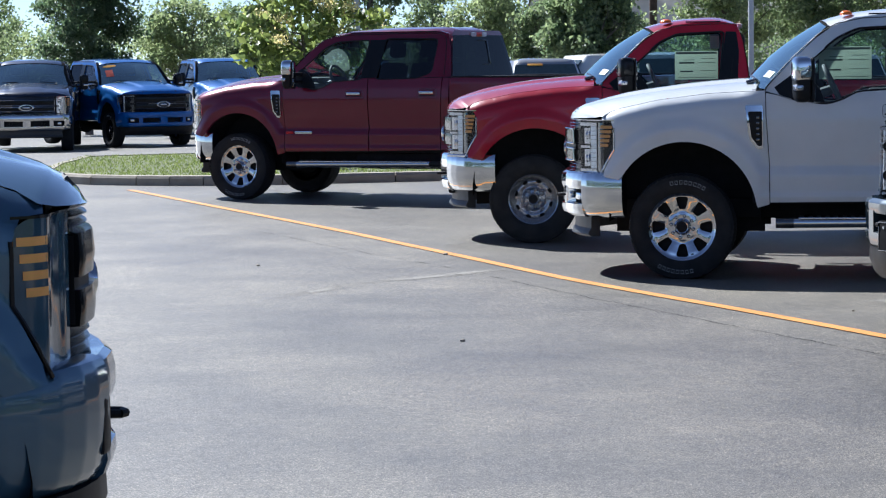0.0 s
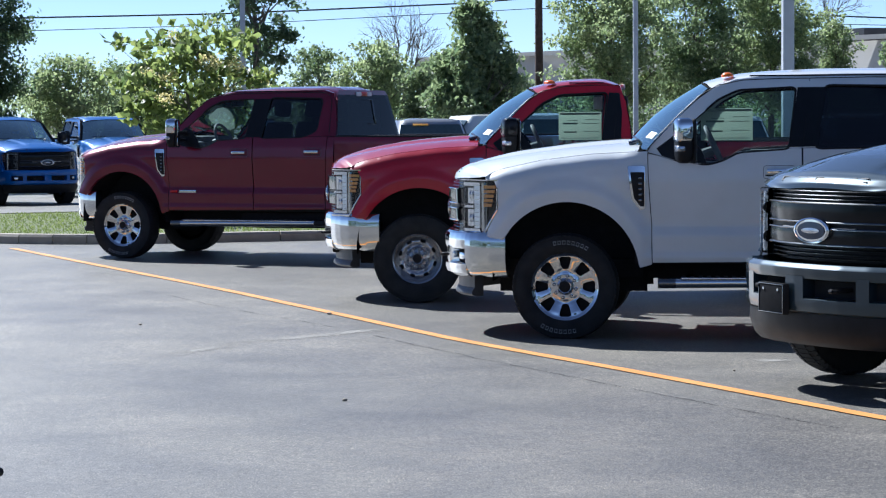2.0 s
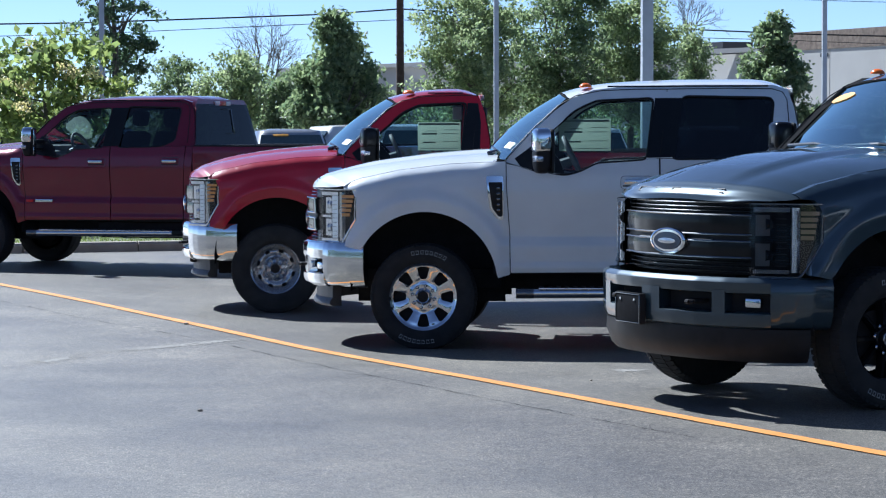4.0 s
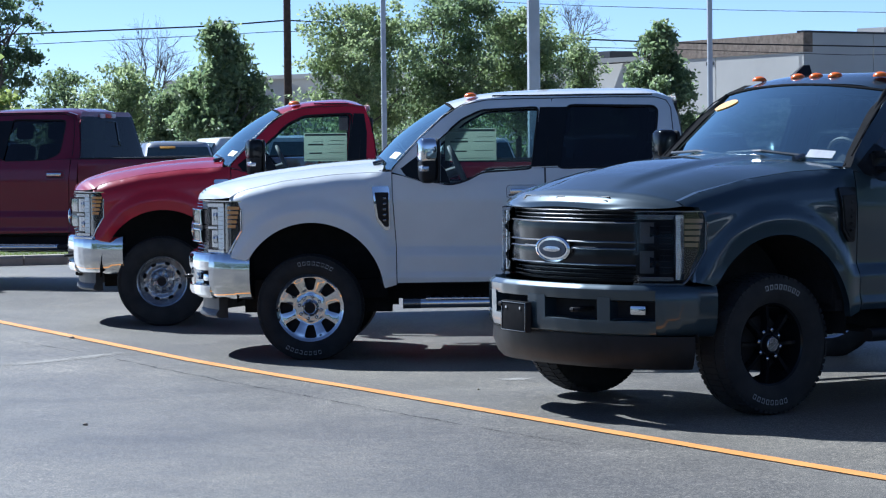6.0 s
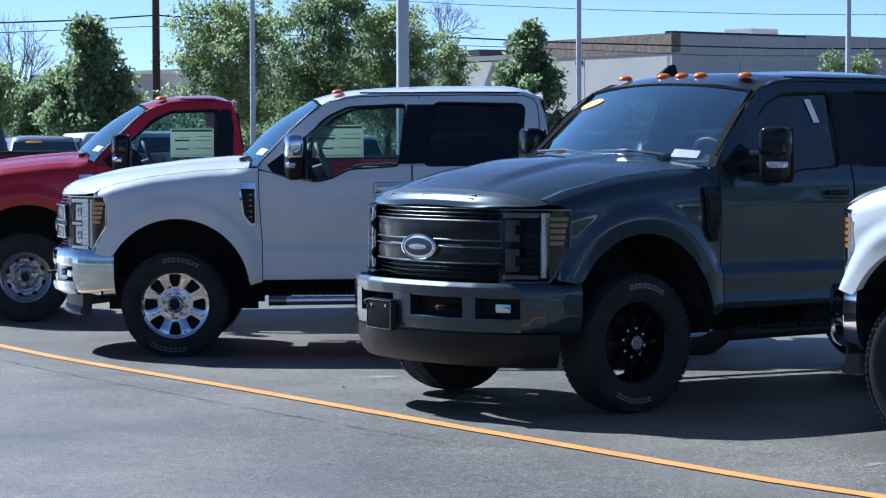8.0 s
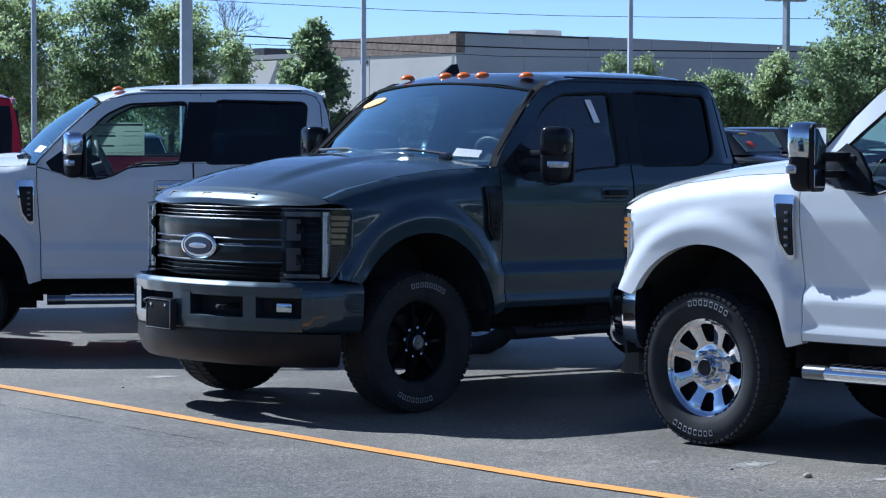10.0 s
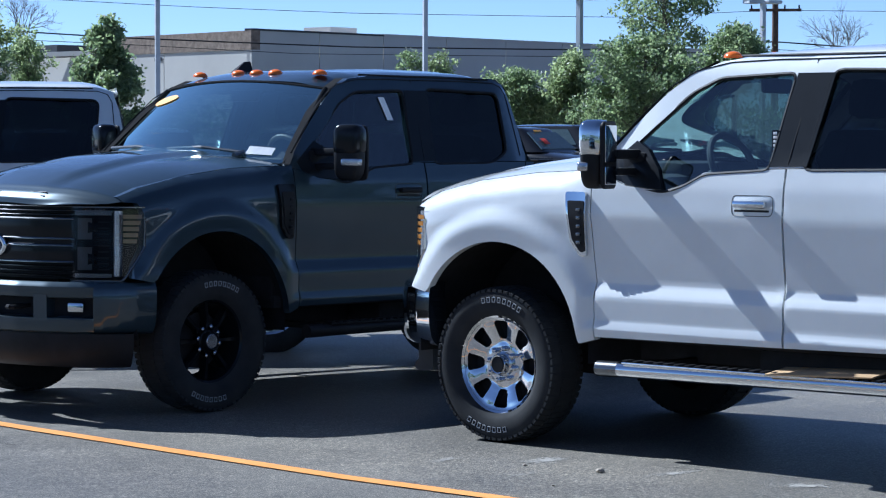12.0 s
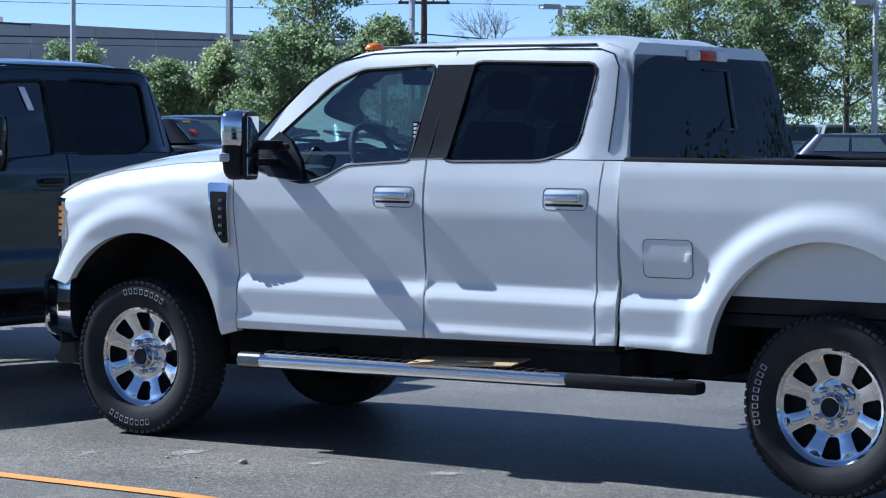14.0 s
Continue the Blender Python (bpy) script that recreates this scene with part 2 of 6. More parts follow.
def box(x0, x1, y0, y1, z0, z1, b=0.01):
    """A box with chamfered edges."""
    b = min(b, abs(x1 - x0) * 0.45, abs(y1 - y0) * 0.45, abs(z1 - z0) * 0.45)
    bm = bmesh.new()
    bmesh.ops.create_cube(bm, size=1.0)
    for v in bm.verts:
        v.co = ((x0 + x1) / 2 + v.co.x * (x1 - x0), (y0 + y1) / 2 + v.co.y * (y1 - y0), (z0 + z1) / 2 + v.co.z * (z1 - z0))
    if b > 0:
        bmesh.ops.bevel(bm, geom=list(bm.edges), offset=b, segments=2, profile=0.6, affect="EDGES", clamp_overlap=True)
    return dump(bm)


def pod(x0, x1, y0, y1, z0, z1, e=4.5, nu=16, nv=32):
    """A softly squared shell, as of a moulded housing; e is its squareness."""
    def f(u, v):
        p, a = math.pi * (u - 0.5), 2 * math.pi * v

        def q(t):
            return math.copysign(abs(t) ** (2 / e), t)
        return ((x0 + x1) / 2 + (x1 - x0) / 2 * q(math.cos(p)) * q(math.cos(a)), (y0 + y1) / 2 + (y1 - y0) / 2 * q(math.cos(p)) * q(math.sin(a)), (z0 + z1) / 2 + (z1 - z0) / 2 * q(math.sin(p)))
    return grid(nu, nv, f, True)


def dump(bm):
    bm.verts.ensure_lookup_table()
    bm.verts.index_update()
    vf = [tuple(v.co) for v in bm.verts], [tuple(v.index for v in f.verts) for f in bm.faces]
    bm.free()
    return vf


def tube(a, b, r0, r1=None, n=10, caps=True):
    a, b = Vector(a), Vector(b)
    r1 = r0 if r1 is None else r1
    q = (b - a).to_track_quat("Z", "Y").to_matrix()
    vs = []
    for p, r in ((a, r0), (b, r1)):
        for i in range(n):
            t = 2 * math.pi * i / n
            vs.append(tuple(p + q @ Vector((r * math.cos(t), r * math.sin(t), 0))))
    fs = [(i, (i + 1) % n, n + (i + 1) % n, n + i) for i in range(n)]
    if caps:
        fs += [tuple(range(n - 1, -1, -1)), tuple(range(n, 2 * n))]
    return vs, fs


def chain(points, r, n=8):
    """A bent round bar through the points."""
    return join(*[tube(a, b, r, r, n) for a, b in zip(points, points[1:])])


def lathe(profile, n=48, axis="y"):
    """Spins (radius, along) round the y axis."""
    vs, fs = [], []
    for i in range(n):
        t = 2 * math.pi * i / n
        for r, s in profile:
            vs.append((r * math.cos(t), s, r * math.sin(t)))
    k = len(profile)
    for i in range(n):
        j = (i + 1) % n
        for a in range(k - 1):
            fs.append((i * k + a, i * k + a + 1, j * k + a + 1, j * k + a))
    return vs, fs


def grid(nu, nv, f, turn=False):
    """A sheet of nu by nv faces; f(u, v) gives the place for u and v from 0 to 1."""
    vs = [f(i / nu, j / nv) for i in range(nu + 1) for j in range(nv + 1)]
    fs = []
    for i in range(nu):
        for j in range(nv):
            a = i * (nv + 1) + j
            q = (a, a + 1, a + nv + 2, a + nv + 1)
            fs.append(q[::-1] if turn else q)
    return vs, fs


def lerp(x, table):
    """Straight-line reading of a table of (x, value), in rising x."""
    if x <= table[0][0]:
        return table[0][1]
    for (a, p), (b, q) in zip(table, table[1:]):
        if x <= b:
            return p + (q - p) * (x - a) / (b - a)
    return table[-1][1]


def inside(p, poly):
    x, y = p
    c = False
    for (x0, y0), (x1, y1) in zip(poly, poly[1:] + poly[:1]):
        if (y0 > y) != (y1 > y) and x < (x1 - x0) * (y - y0) / (y1 - y0) + x0:
            c = not c
    return c


def finer(poly, step):
    out = []
    for a, b in zip(poly, poly[1:] + poly[:1]):
        n = max(1, int(math.dist(a, b) / step))
        out += [(a[0] + (b[0] - a[0]) * i / n, a[1] + (b[1] - a[1]) * i / n) for i in range(n)]
    return out


def panel(poly, f, thick=0.02, step=0.06, holes=(), rows=()):
    """A sheet-metal panel: a flat outline (x, z), with holes, laid on the surface y = f(x, z), its edges folded inwards."""
    from mathutils.geometry import delaunay_2d_cdt
    rings = [finer(list(poly), step)] + [finer(list(h), step) for h in holes]
    pts, edges = [], []
    for ring in rings:
        o = len(pts)
        pts += ring
        edges += [(o + i, o + (i + 1) % len(ring)) for i in range(len(ring))]
    xs, zs = [p[0] for p in rings[0]], [p[1] for p in rings[0]]
    solid = [p for p in pts]
    gx = np.arange(min(xs) + step / 2, max(xs), step)
    gz = [z for z in np.arange(min(zs) + step / 2, max(zs), step * 0.6) if not rows or min(abs(z - r) for r in rows) > 0.012] + list(rows)
    edge_pts = np.array(solid)
    for x in gx:
        for z in gz:
            if inside((x, z), rings[0]) and not any(inside((x, z), h) for h in rings[1:]):
                if np.min(np.hypot(edge_pts[:, 0] - x, edge_pts[:, 1] - z)) > step * 0.35:
                    pts.append((float(x), float(z)))
    v2, _, tris, *_ = delaunay_2d_cdt([Vector(p) for p in pts], edges, [], 0, 1e-5)
    faces = []
    for t in tris:
        c = (sum(v2[i][0] for i in t) / 3, sum(v2[i][1] for i in t) / 3)
        if inside(c, rings[0]) and not any(inside(c, h) for h in rings[1:]):
            faces.append(tuple(t))
    verts = [(v[0], f(v[0], v[1]), v[1]) for v in v2]
    # outward side is +y
    fixed = []
    for t in faces:
        a, b, c = (v2[i] for i in t)
        area = (b[0] - a[0]) * (c[1] - a[1]) - (b[1] - a[1]) * (c[0] - a[0])
        fixed.append(t if area < 0 else t[::-1])
    if thick:
        count = {}
        for t in fixed:
            for i in range(3):
                e = (t[i], t[(i + 1) % 3])
                count[e] = 1
        for (a, b) in [e for e in count if (e[1], e[0]) not in count]:
            o = len(verts)
            xa, ya, za = verts[a]
            xb, yb, zb = verts[b]
            verts += [(xa, ya, za), (xb, yb, zb), (xa, ya - thick, za), (xb, yb - thick, zb)]
            fixed.append((o + 1, o, o + 2, o + 3))
    return verts, fixed


def sweep(path, section, closed_section=True):
    """Carries a section of (outward, z) along a level path of (x, y); outward is to the path's right."""
    n, k = len(path), len(section)
    vs, fs = [], []
    for i, (x, y) in enumerate(path):
        a, b = path[max(0, i - 1)], path[min(n - 1, i + 1)]
        d = Vector((b[0] - a[0], b[1] - a[1])).normalized()
        for o, z in section:
            vs.append((x + d.y * o, y - d.x * o, z))
    for i in range(n - 1):
        for j in range(k if closed_section else k - 1):
            a, b = i * k + j, i * k + (j + 1) % k
            fs.append((a, b, b + k, a + k))
    if closed_section:
        fs += [tuple(range(k - 1, -1, -1)), tuple(range((n - 1) * k, n * k))]
    return vs, fs


def empty(name, m=None):
    ob = new(name)
    ob.empty_display_size = 0.2
    if m is not None:
        ob.matrix_world = m
    return ob


# ---- ground ----
def polar(az, dist, z=0.0):
    """A place by its bearing to the right of +y and its distance."""
    return (dist * math.sin(radians(az)), dist * math.cos(radians(az)), z)


DIPS = [(0.026, 7.2, 11.5, 2.6), (0.020, 5.2, 15.6, 1.6), (-0.034, 3.6, 20.2, 1.9), (-0.022, 2.0, 24.2, 1.6), (-0.036, 7.5, 16.9, 1.3)]  # height, place and width of slight swells in the asphalt


def ground_z(x, y):
    """The lot is level near by; far off it falls a little to one side and rises to the other."""
    d, az = math.hypot(x, y), math.degrees(math.atan2(x, y))
    if y < 0:
        return 0.0
    if d < 34:
        return sum(h * math.exp(-((x - cx) ** 2 + (y - cy) ** 2) / (2 * w * w)) for h, cx, cy, w in DIPS)
    k = min(1.0, max(0.0, (d - 34) / 50.0))
    k = k * k * (3 - 2 * k)
    return k * lerp(az, [(-40, -0.4), (-8, -0.45), (0, -0.1), (10, 0.25), (25, 0.62), (34, 0.20), (45, 0.15), (90, 0.0)])


def ground_sheet():
    rings = [0.0] + [7.5 + 0.5 * i for i in range(47)] + [31.5, 34, 38, 44, 50, 58, 66, 76, 88, 120, 180, 300, 600, 1200, 3000]
    n = 360
    vs, fs = [], []
    for r in rings[1:]:
        for i in range(n):
            t = 2 * math.pi * i / n
            x, y = r * math.sin(t), r * math.cos(t)
            vs.append((x, y, ground_z(x, y)))
    fs.append(tuple(range(n))[::-1])
    for k in range(len(rings) - 2):
        o = k * n
        for i in range(n):
            j = (i + 1) % n
            fs.append((o + i, o + j, o + n + j, o + n + i))
    return vs, fs


tagged(part("ground", ground_sheet(), ASPHALT), "worn dark grey asphalt of a car lot", "ground", kind="structure")

LINE = [(-4.32, 33.75), (-2.42, 28.67), (-0.84, 24.50), (0.94, 19.45), (1.98, 16.83), (2.64, 15.07), (3.03, 14.06), (4.05, 11.56), (4.60, 10.45), (5.95, 7.4)]


def line_strip():
    vs, fs = [], []
    i = 0
    for a, b in zip(LINE, LINE[1:]):
        a, b = Vector(a), Vector(b)
        d = (b - a).normalized()
        s = Vector((d.y, -d.x))
        for k in range(24):
            p = a.lerp(b, k / 24)
            w = 0.055 + 0.007 * noise.noise((i * 0.7, 0.3, 0)), 0.055 + 0.007 * noise.noise((i * 0.7, 9.1, 0))
            z = ground_z(p.x, p.y) + 0.006
            vs += [(*(p + s * w[0]), z), (*(p - s * w[1]), z)]
            if i:
                o = i * 2
                fs.append((o - 2, o - 1, o + 1, o))
            i += 1
    return vs, fs


tagged(part("line_marking", line_strip(), YELLOW), "long orange yellow line painted on asphalt", "road marking", kind="structure")

# pale dusty spots in the asphalt, each a scatter of thin flakes
SCUFF = grained("dusty mended asphalt", (0.22, 0.21, 0.19), (0.40, 0.38, 0.34), 30, 0.9, 0.5, 0.004)


def blot(cx, cy, rx, ry, turn, seed, n=260):
    rng = np.random.default_rng(int(seed * 10) + 1)
    vs, fs = [], []
    c, s = math.cos(turn), math.sin(turn)
    for _ in range(n):
        r, a = abs(rng.normal(0, 0.55)), rng.uniform(0, 6.28)
        if r > 1.5:
            continue
        x, y = rx * r * math.cos(a), ry * r * math.sin(a)
        px, py = cx + c * x - s * y, cy + s * x + c * y
        size = rng.uniform(0.003, 0.012) * (1.3 - 0.5 * r)
        z = ground_z(px, py) + 0.003
        o, m = len(vs), 5
        ph = rng.uniform(0, 6.28)
        vs += [(px + size * rng.uniform(0.5, 1.4) * math.cos(ph + 6.283 * i / m), py + size * rng.uniform(0.5, 1.4) * math.sin(ph + 6.283 * i / m), z) for i in range(m)]
        fs.append(tuple(range(o, o + m)))
    return vs, fs


for k, (x, y, rx, ry, a, n) in enumerate([(5.226, 11.733, 0.17, 0.11, 0.5, 420), (3.138, 17.266, 0.20, 0.15, 0.2, 420), (6.02, 10.45, 0.18, 0.08, -0.4, 260), (4.75, 11.95, 0.16, 0.06, 0.8, 120),
                                         (-0.2, 19.6, 0.95, 0.16, 0.78, 1500), (0.2, 20.05, 0.6, 0.14, 0.78, 900), (-0.95, 18.6, 0.7, 0.18, 1.1, 900), (5.62, 11.05, 0.22, 0.07, 0.2, 140), (6.6, 10.0, 0.20, 0.05, 0.3, 120), (4.9, 11.3, 0.30, 0.12, 0.3, 60)]):
    tagged(part("asphalt_scuff", blot(x, y, rx, ry, a, k * 3.3, n), SCUFF), "pale dusty scuff on the dark asphalt", "scuff", kind="stuff")


TAR = grained("old crack in asphalt", (0.020, 0.020, 0.020), (0.045, 0.044, 0.042), 20, 0.9)


def crack(points, width, seed):
    """A wandering hairline along a broken line on the ground."""
    vs, fs = [], []
    for i, (x, y) in enumerate(finer(points, 0.05)[:int(sum(math.dist(a, b) for a, b in zip(points, points[1:])) / 0.05) - 2]):
        w = max(0.0, width * (0.55 + 0.9 * noise.noise((i * 0.21, seed, 0))))
        x += 0.03 * noise.noise((i * 0.13, seed, 5)) + 0.012 * noise.noise((i * 0.9, seed, 8))
        z = ground_z(x, y) + 0.003
        vs += [(x - w, y, z), (x + w, y, z)]
        if i:
            o = 2 * i
            fs.append((o - 2, o - 1, o + 1, o))
    return vs, fs


for k, (pts, w) in enumerate((([(0.35, 19.7), (1.04, 17.8), (2.22, 14.75), (2.85, 13.3)], 0.007), ([(-1.9, 25.2), (-0.9, 22.6), (0.1, 20.4)], 0.006), ([(5.0, 12.3), (5.9, 11.0), (6.5, 10.1)], 0.004))):
    tagged(part("asphalt_crack", crack(pts, w, k * 4.7), TAR), "dark hairline crack in the asphalt", "crack", kind="stuff")


def pebble(x, y, r, seed):
    bm = bmesh.new()
    bmesh.ops.create_icosphere(bm, subdivisions=2, radius=r)
    for v in bm.verts:
        v.co *= 1 + 0.35 * noise.noise(v.co / r * 1.3 + Vector((seed, 0, 0)))
        v.co.z *= 0.6
        v.co += Vector((x, y, ground_z(x, y) + r * 0.45))
    return dump(bm)


for k, (x, y, r) in enumerate([(5.302, 11.229, 0.022), (0.098, 15.066, 0.016), (0.0, 21.9, 0.02), (5.05, 11.6, 0.010), (2.75, 16.55, 0.010), (-1.6, 20.9, 0.015), (4.9, 10.9, 0.008)]):
    tagged(part("stone", pebble(x, y, r, k * 5.1), CONCRETE), "small grey stone lying on the asphalt", "stone", "loose stones on the asphalt")


# ---- pickup truck ----
# Local axes: x ahead with 0 at the front axle, y to the truck's left, z up.
LOW_Z = [(0.55, 0.975), (0.62, 1.004), (0.658, 1.015), (0.70, 0.999), (0.828, 1.004), (0.90, 0.972), (1.05, 0.986), (1.25, 1.003)]
SIDE_Z = LOW_Z + [(1.40, 0.990), (1.53, 0.960), (1.56, 0.945), (2.0, 0.80), (2.08, 0.755), (2.12, 0.70)]
BED_Z = LOW_Z[:6] + [(1.05, 0.998), (1.30, 1.010), (1.47, 1.002), (1.53, 0.985)]
CREASES = (0.620, 0.652, 0.662, 0.696, 0.705, 0.823, 0.833, 0.896, 0.904)  # heights where the flank bends


def flare(x, z, cx, cz=0.52):
    r = math.hypot(x - cx, z - cz)
    if z < 0.5:
        return 0.02
    k = min(1.0, max(0.0, (0.775 - r) / 0.115))
    return 0.036 * k * k * (3 - 2 * k)


def nose(x):
    """How far the flank draws in towards the front."""
    k = max(0.0, x - 0.30)
    return 0.30 * k * k + 0.25 * k ** 4


FENDER_TOP = [(-0.70, 1.492), (-0.2, 1.468), (0.2, 1.420), (0.5, 1.355), (0.62, 1.315), (0.70, 1.29)]
ROLL = [(0.0, 0.125), (0.02, 0.085), (0.05, 0.050), (0.10, 0.022), (0.18, 0.004), (0.25, 0.0)]


def calm(x, z, cx, cz):
    """How far the flank's creases die out beside a wheel arch, from 0 to 1."""
    return 1 - min(1.0, max(0.0, (math.hypot(x - cx, z - cz) - 0.66) / 0.09))


def door_fade(x):
    """0 at the front door's edge, 1 ahead of it."""
    return min(1.0, max(0.0, (x + 0.69) / 0.09))


def creased(x, z, table, cx, cz):
    k = calm(x, z, cx, cz) * (door_fade(x) if cx > -1 else 1)
    plain_z = [table[0], (0.64, 0.990)] + [p for p in table if p[0] > 1.0]
    return lerp(z, table) * (1 - k) + lerp(z, plain_z) * k


def fender_y(x, z):
    k = min(1.0, max(0.0, (x + 0.66) / 0.25))
    roll = lerp(lerp(x, FENDER_TOP) - z, ROLL)
    front = creased(x, z, LOW_Z, -0.02, 0.52) - roll
    return creased(x, z, SIDE_Z, -0.02, 0.52) * (1 - k) + front * k + flare(x, z, -0.02) * door_fade(x) - nose(x)


def door_y(x, z):
    return lerp(z, SIDE_Z)


def cab_y(x, z):
    y = lerp(z, SIDE_Z)
    return y - 0.10 * max(0.0, (x + 1.0)) - 0.3 * max(0.0, -2.78 - x)


def bed_y(x, z):
    return creased(x, z, BED_Z, -4.06, 0.57) + flare(x, z, -4.06, 0.57) - 0.05 * max(0, -5.2 - x)


def arc(cx, cz, r, a0, a1, n=16):
    return [(cx + r * math.cos(radians(a0 + (a1 - a0) * i / n)), cz + r * math.sin(radians(a0 + (a1 - a0) * i / n))) for i in range(n + 1)]


def rounded(poly, r, n=4):
    """Rounds the corners of an outline."""
    out = []
    m = len(poly)
    for i in range(m):
        p, a, b = Vector(poly[i]), Vector(poly[i - 1]), Vector(poly[(i + 1) % m])
        da, db = (a - p), (b - p)
        k = min(r, da.length * 0.45, db.length * 0.45)
        s, e = p + da.normalized() * k, p + db.normalized() * k
        for j in range(n + 1):
            t = j / n
            q = s * (1 - t) ** 2 + p * 2 * t * (1 - t) + e * t * t
            out.append((q.x, q.y))
    return out


WIN_F = rounded([(-0.79, 1.535), (-0.88, 1.405), (-1.13, 1.380), (-1.25, 1.412), (-1.37, 1.475), (-1.760, 1.50), (-1.815, 1.985), (-1.36, 1.965), (-1.20, 1.89)], 0.04, 3)
WIN_R = rounded([(-1.950, 1.50), (-2.54, 1.51), (-2.720, 1.58), (-2.755, 1.985), (-2.03, 2.0)], 0.06, 3)


def hood_sheet(adv, drop=0.0):
    """The hood, between the fenders' upper edges and the headlamps' tops; adv moves its lip ahead."""
    edge = [(x, fender_y(x, lerp(x, FENDER_TOP)) - 0.004, lerp(x, FENDER_TOP) + 0.003) for x in (-0.58, -0.4, -0.2, 0.0, 0.2, 0.35, 0.5, 0.57)]
    la = 0.3 * adv
    edge += [(0.625 + 0.2 * la, 0.900, 1.298), (0.69 + 0.5 * la, 0.828, 1.286), (0.745 + 0.8 * la, 0.745, 1.282), (0.81 + la, 0.655, 1.282)]
    centre = [(-0.58, 1.562), (-0.40, 1.560), (-0.2, 1.545), (0.0, 1.527), (0.2, 1.502), (0.38, 1.475), (0.56, 1.442), (0.70, 1.412), (0.80, 1.385), (0.865, 1.352), (0.905, 1.318), (0.918, 1.286)]
    n = len(edge) - 1

    def pick(table, u):
        q = u * n
        i = min(int(q), n - 1)
        return Vector(table[i]).lerp(Vector(table[i + 1]), q - i)

    def f(u, v):
        s = 2 * v - 1
        a = abs(s)
        e, c = pick(edge, u), pick(centre, u)
        cx = c.x + adv * min(1, max(0, (c.x - 0.2) / 0.5))
        x = cx - (cx - e.x) * a ** 2.3
        k = 0.0 if a < 0.5 else (a - 0.5) / 0.5
        top = c.y - 0.012 * min(1.0, a / 0.5) ** 2
        z = top + (e.z - top) * k ** 1.8
        z += 0.022 * max(0.0, 1 - max(0.0, a - 0.36) / 0.10) * min(1.0, max(0.0, (0.80 - cx) / 0.3)) if a < 0.46 else 0.0
        return (x, -s * e.y, z)

    def g(u, v):
        x, y, z = f(u, v)
        return (x, y, z - drop * min(1.0, max(0.0, (x - 0.1) / 0.6)))
    return grid(44, 40, g)


def screen_point(u, s, out=0.0):
    """A place on the windscreen: u from its foot to its head, s from -1 to 1 across."""
    base = Vector((-0.40 - 0.27 * s * s, s * 0.912, 1.50 + 0.02 * (1 - s * s)))
    top = Vector((-1.055 - 0.09 * s * s, s * 0.778, 2.036 - 0.055 * s * s))
    p = base.lerp(top, u)
    b = 0.03 * math.sin(math.pi * u) * (1 - s * s)
    return (p.x + b + out * 0.63, p.y, p.z + b + out * 0.77)


def windshield():
    return grid(12, 20, lambda u, v: screen_point(u, 2 * v - 1))


def screen_patch(u0, s0, du, ds, out, round_=True, n=24):
    """A flat thing stuck on the windscreen: an oval or a slip."""
    pts = []
    for i in range(n):
        a = 2 * math.pi * i / n
        c, k = math.cos(a), math.sin(a)
        if not round_:
            m = max(abs(c), abs(k))
            c, k = c / m, k / m
        pts.append(screen_point(u0 + du * k, s0 + ds * c, out))
    return pts + [screen_point(u0, s0, out)], [(n, i, (i + 1) % n) for i in range(n)]


def roof_sheet(x_back):
    def f(u, v):
        s = 2 * v - 1
        x = -1.05 + (x_back + 1.05) * u
        x -= 0.10 * s * s * (1 - u) ** 3
        a = abs(s)
        z = 2.135 - 0.025 * a ** 2 - 0.055 * a ** 8 - 0.022 * min(1.0, max(0.0, (x + 2.0) / 0.6))
        z -= 0.074 * max(0.0, (x + 0.10 * s * s + 1.42) / 0.37) ** 1.6 if x > -1.42 else 0.0
        z -= 0.085 * max(0.0, (x_back + 0.34 - x) / 0.34) ** 2.6
        # two shallow ribs along the roof
        z += 0.008 * math.exp(-((a - 0.45) / 0.06) ** 2) * min(1, max(0, (-1.4 - x) / 0.2))
        t = max(0.0, (x_back + 0.3 - x) / 0.3)
        return (x, s * (0.752 - 0.06 * t ** 3), z - 0.035 * a ** 4 * t ** 3)
    return grid(26, 30, f)


def tyre(r, rim, w=0.265):
    h = w / 2
    return lathe([(rim - 0.01, h * 0.72), (rim + 0.012, h * 0.86), (rim + 0.03, h * 0.95), ((r + rim) / 2, h * 0.99), (r - 0.045, h * 0.985), (r - 0.02, h * 0.94), (r - 0.006, h * 0.80), (r - 0.002, h * 0.4), (r, 0),
                  (r - 0.002, -h * 0.4), (r - 0.006, -h * 0.80), (r - 0.045, -h * 0.99), ((r + rim) / 2, -h * 1.04), (rim - 0.01, -h * 0.75)], 56)


def tread(r, w=0.265):
    """Blocks round the tread and over its shoulder."""
    out = []
    h = w / 2
    n = 64
    for i in range(n):
        t = 2 * math.pi * i / n
        for k, (s0, s1) in enumerate(((h * 0.52, h * 0.99), (-h * 0.42, h * 0.42), (-h * 0.99, -h * 0.52))):
            tt = t + (0.06 if k == 1 else 0) 
            a = 0.034
            vs = []
            for rr in (r - 0.012, r + 0.003):
                for da, s in ((-a, s0), (a, s0), (a, s1), (-a, s1)):
                    q = rr - (0.013 if abs(s) > h * 0.9 else 0)
                    vs.append((q * math.cos(tt + da), s, q * math.sin(tt + da)))
            out.append((vs, [(4, 5, 6, 7), (0, 1, 5, 4), (1, 2, 6, 5), (2, 3, 7, 6), (3, 0, 4, 7)]))
    return join(*out)


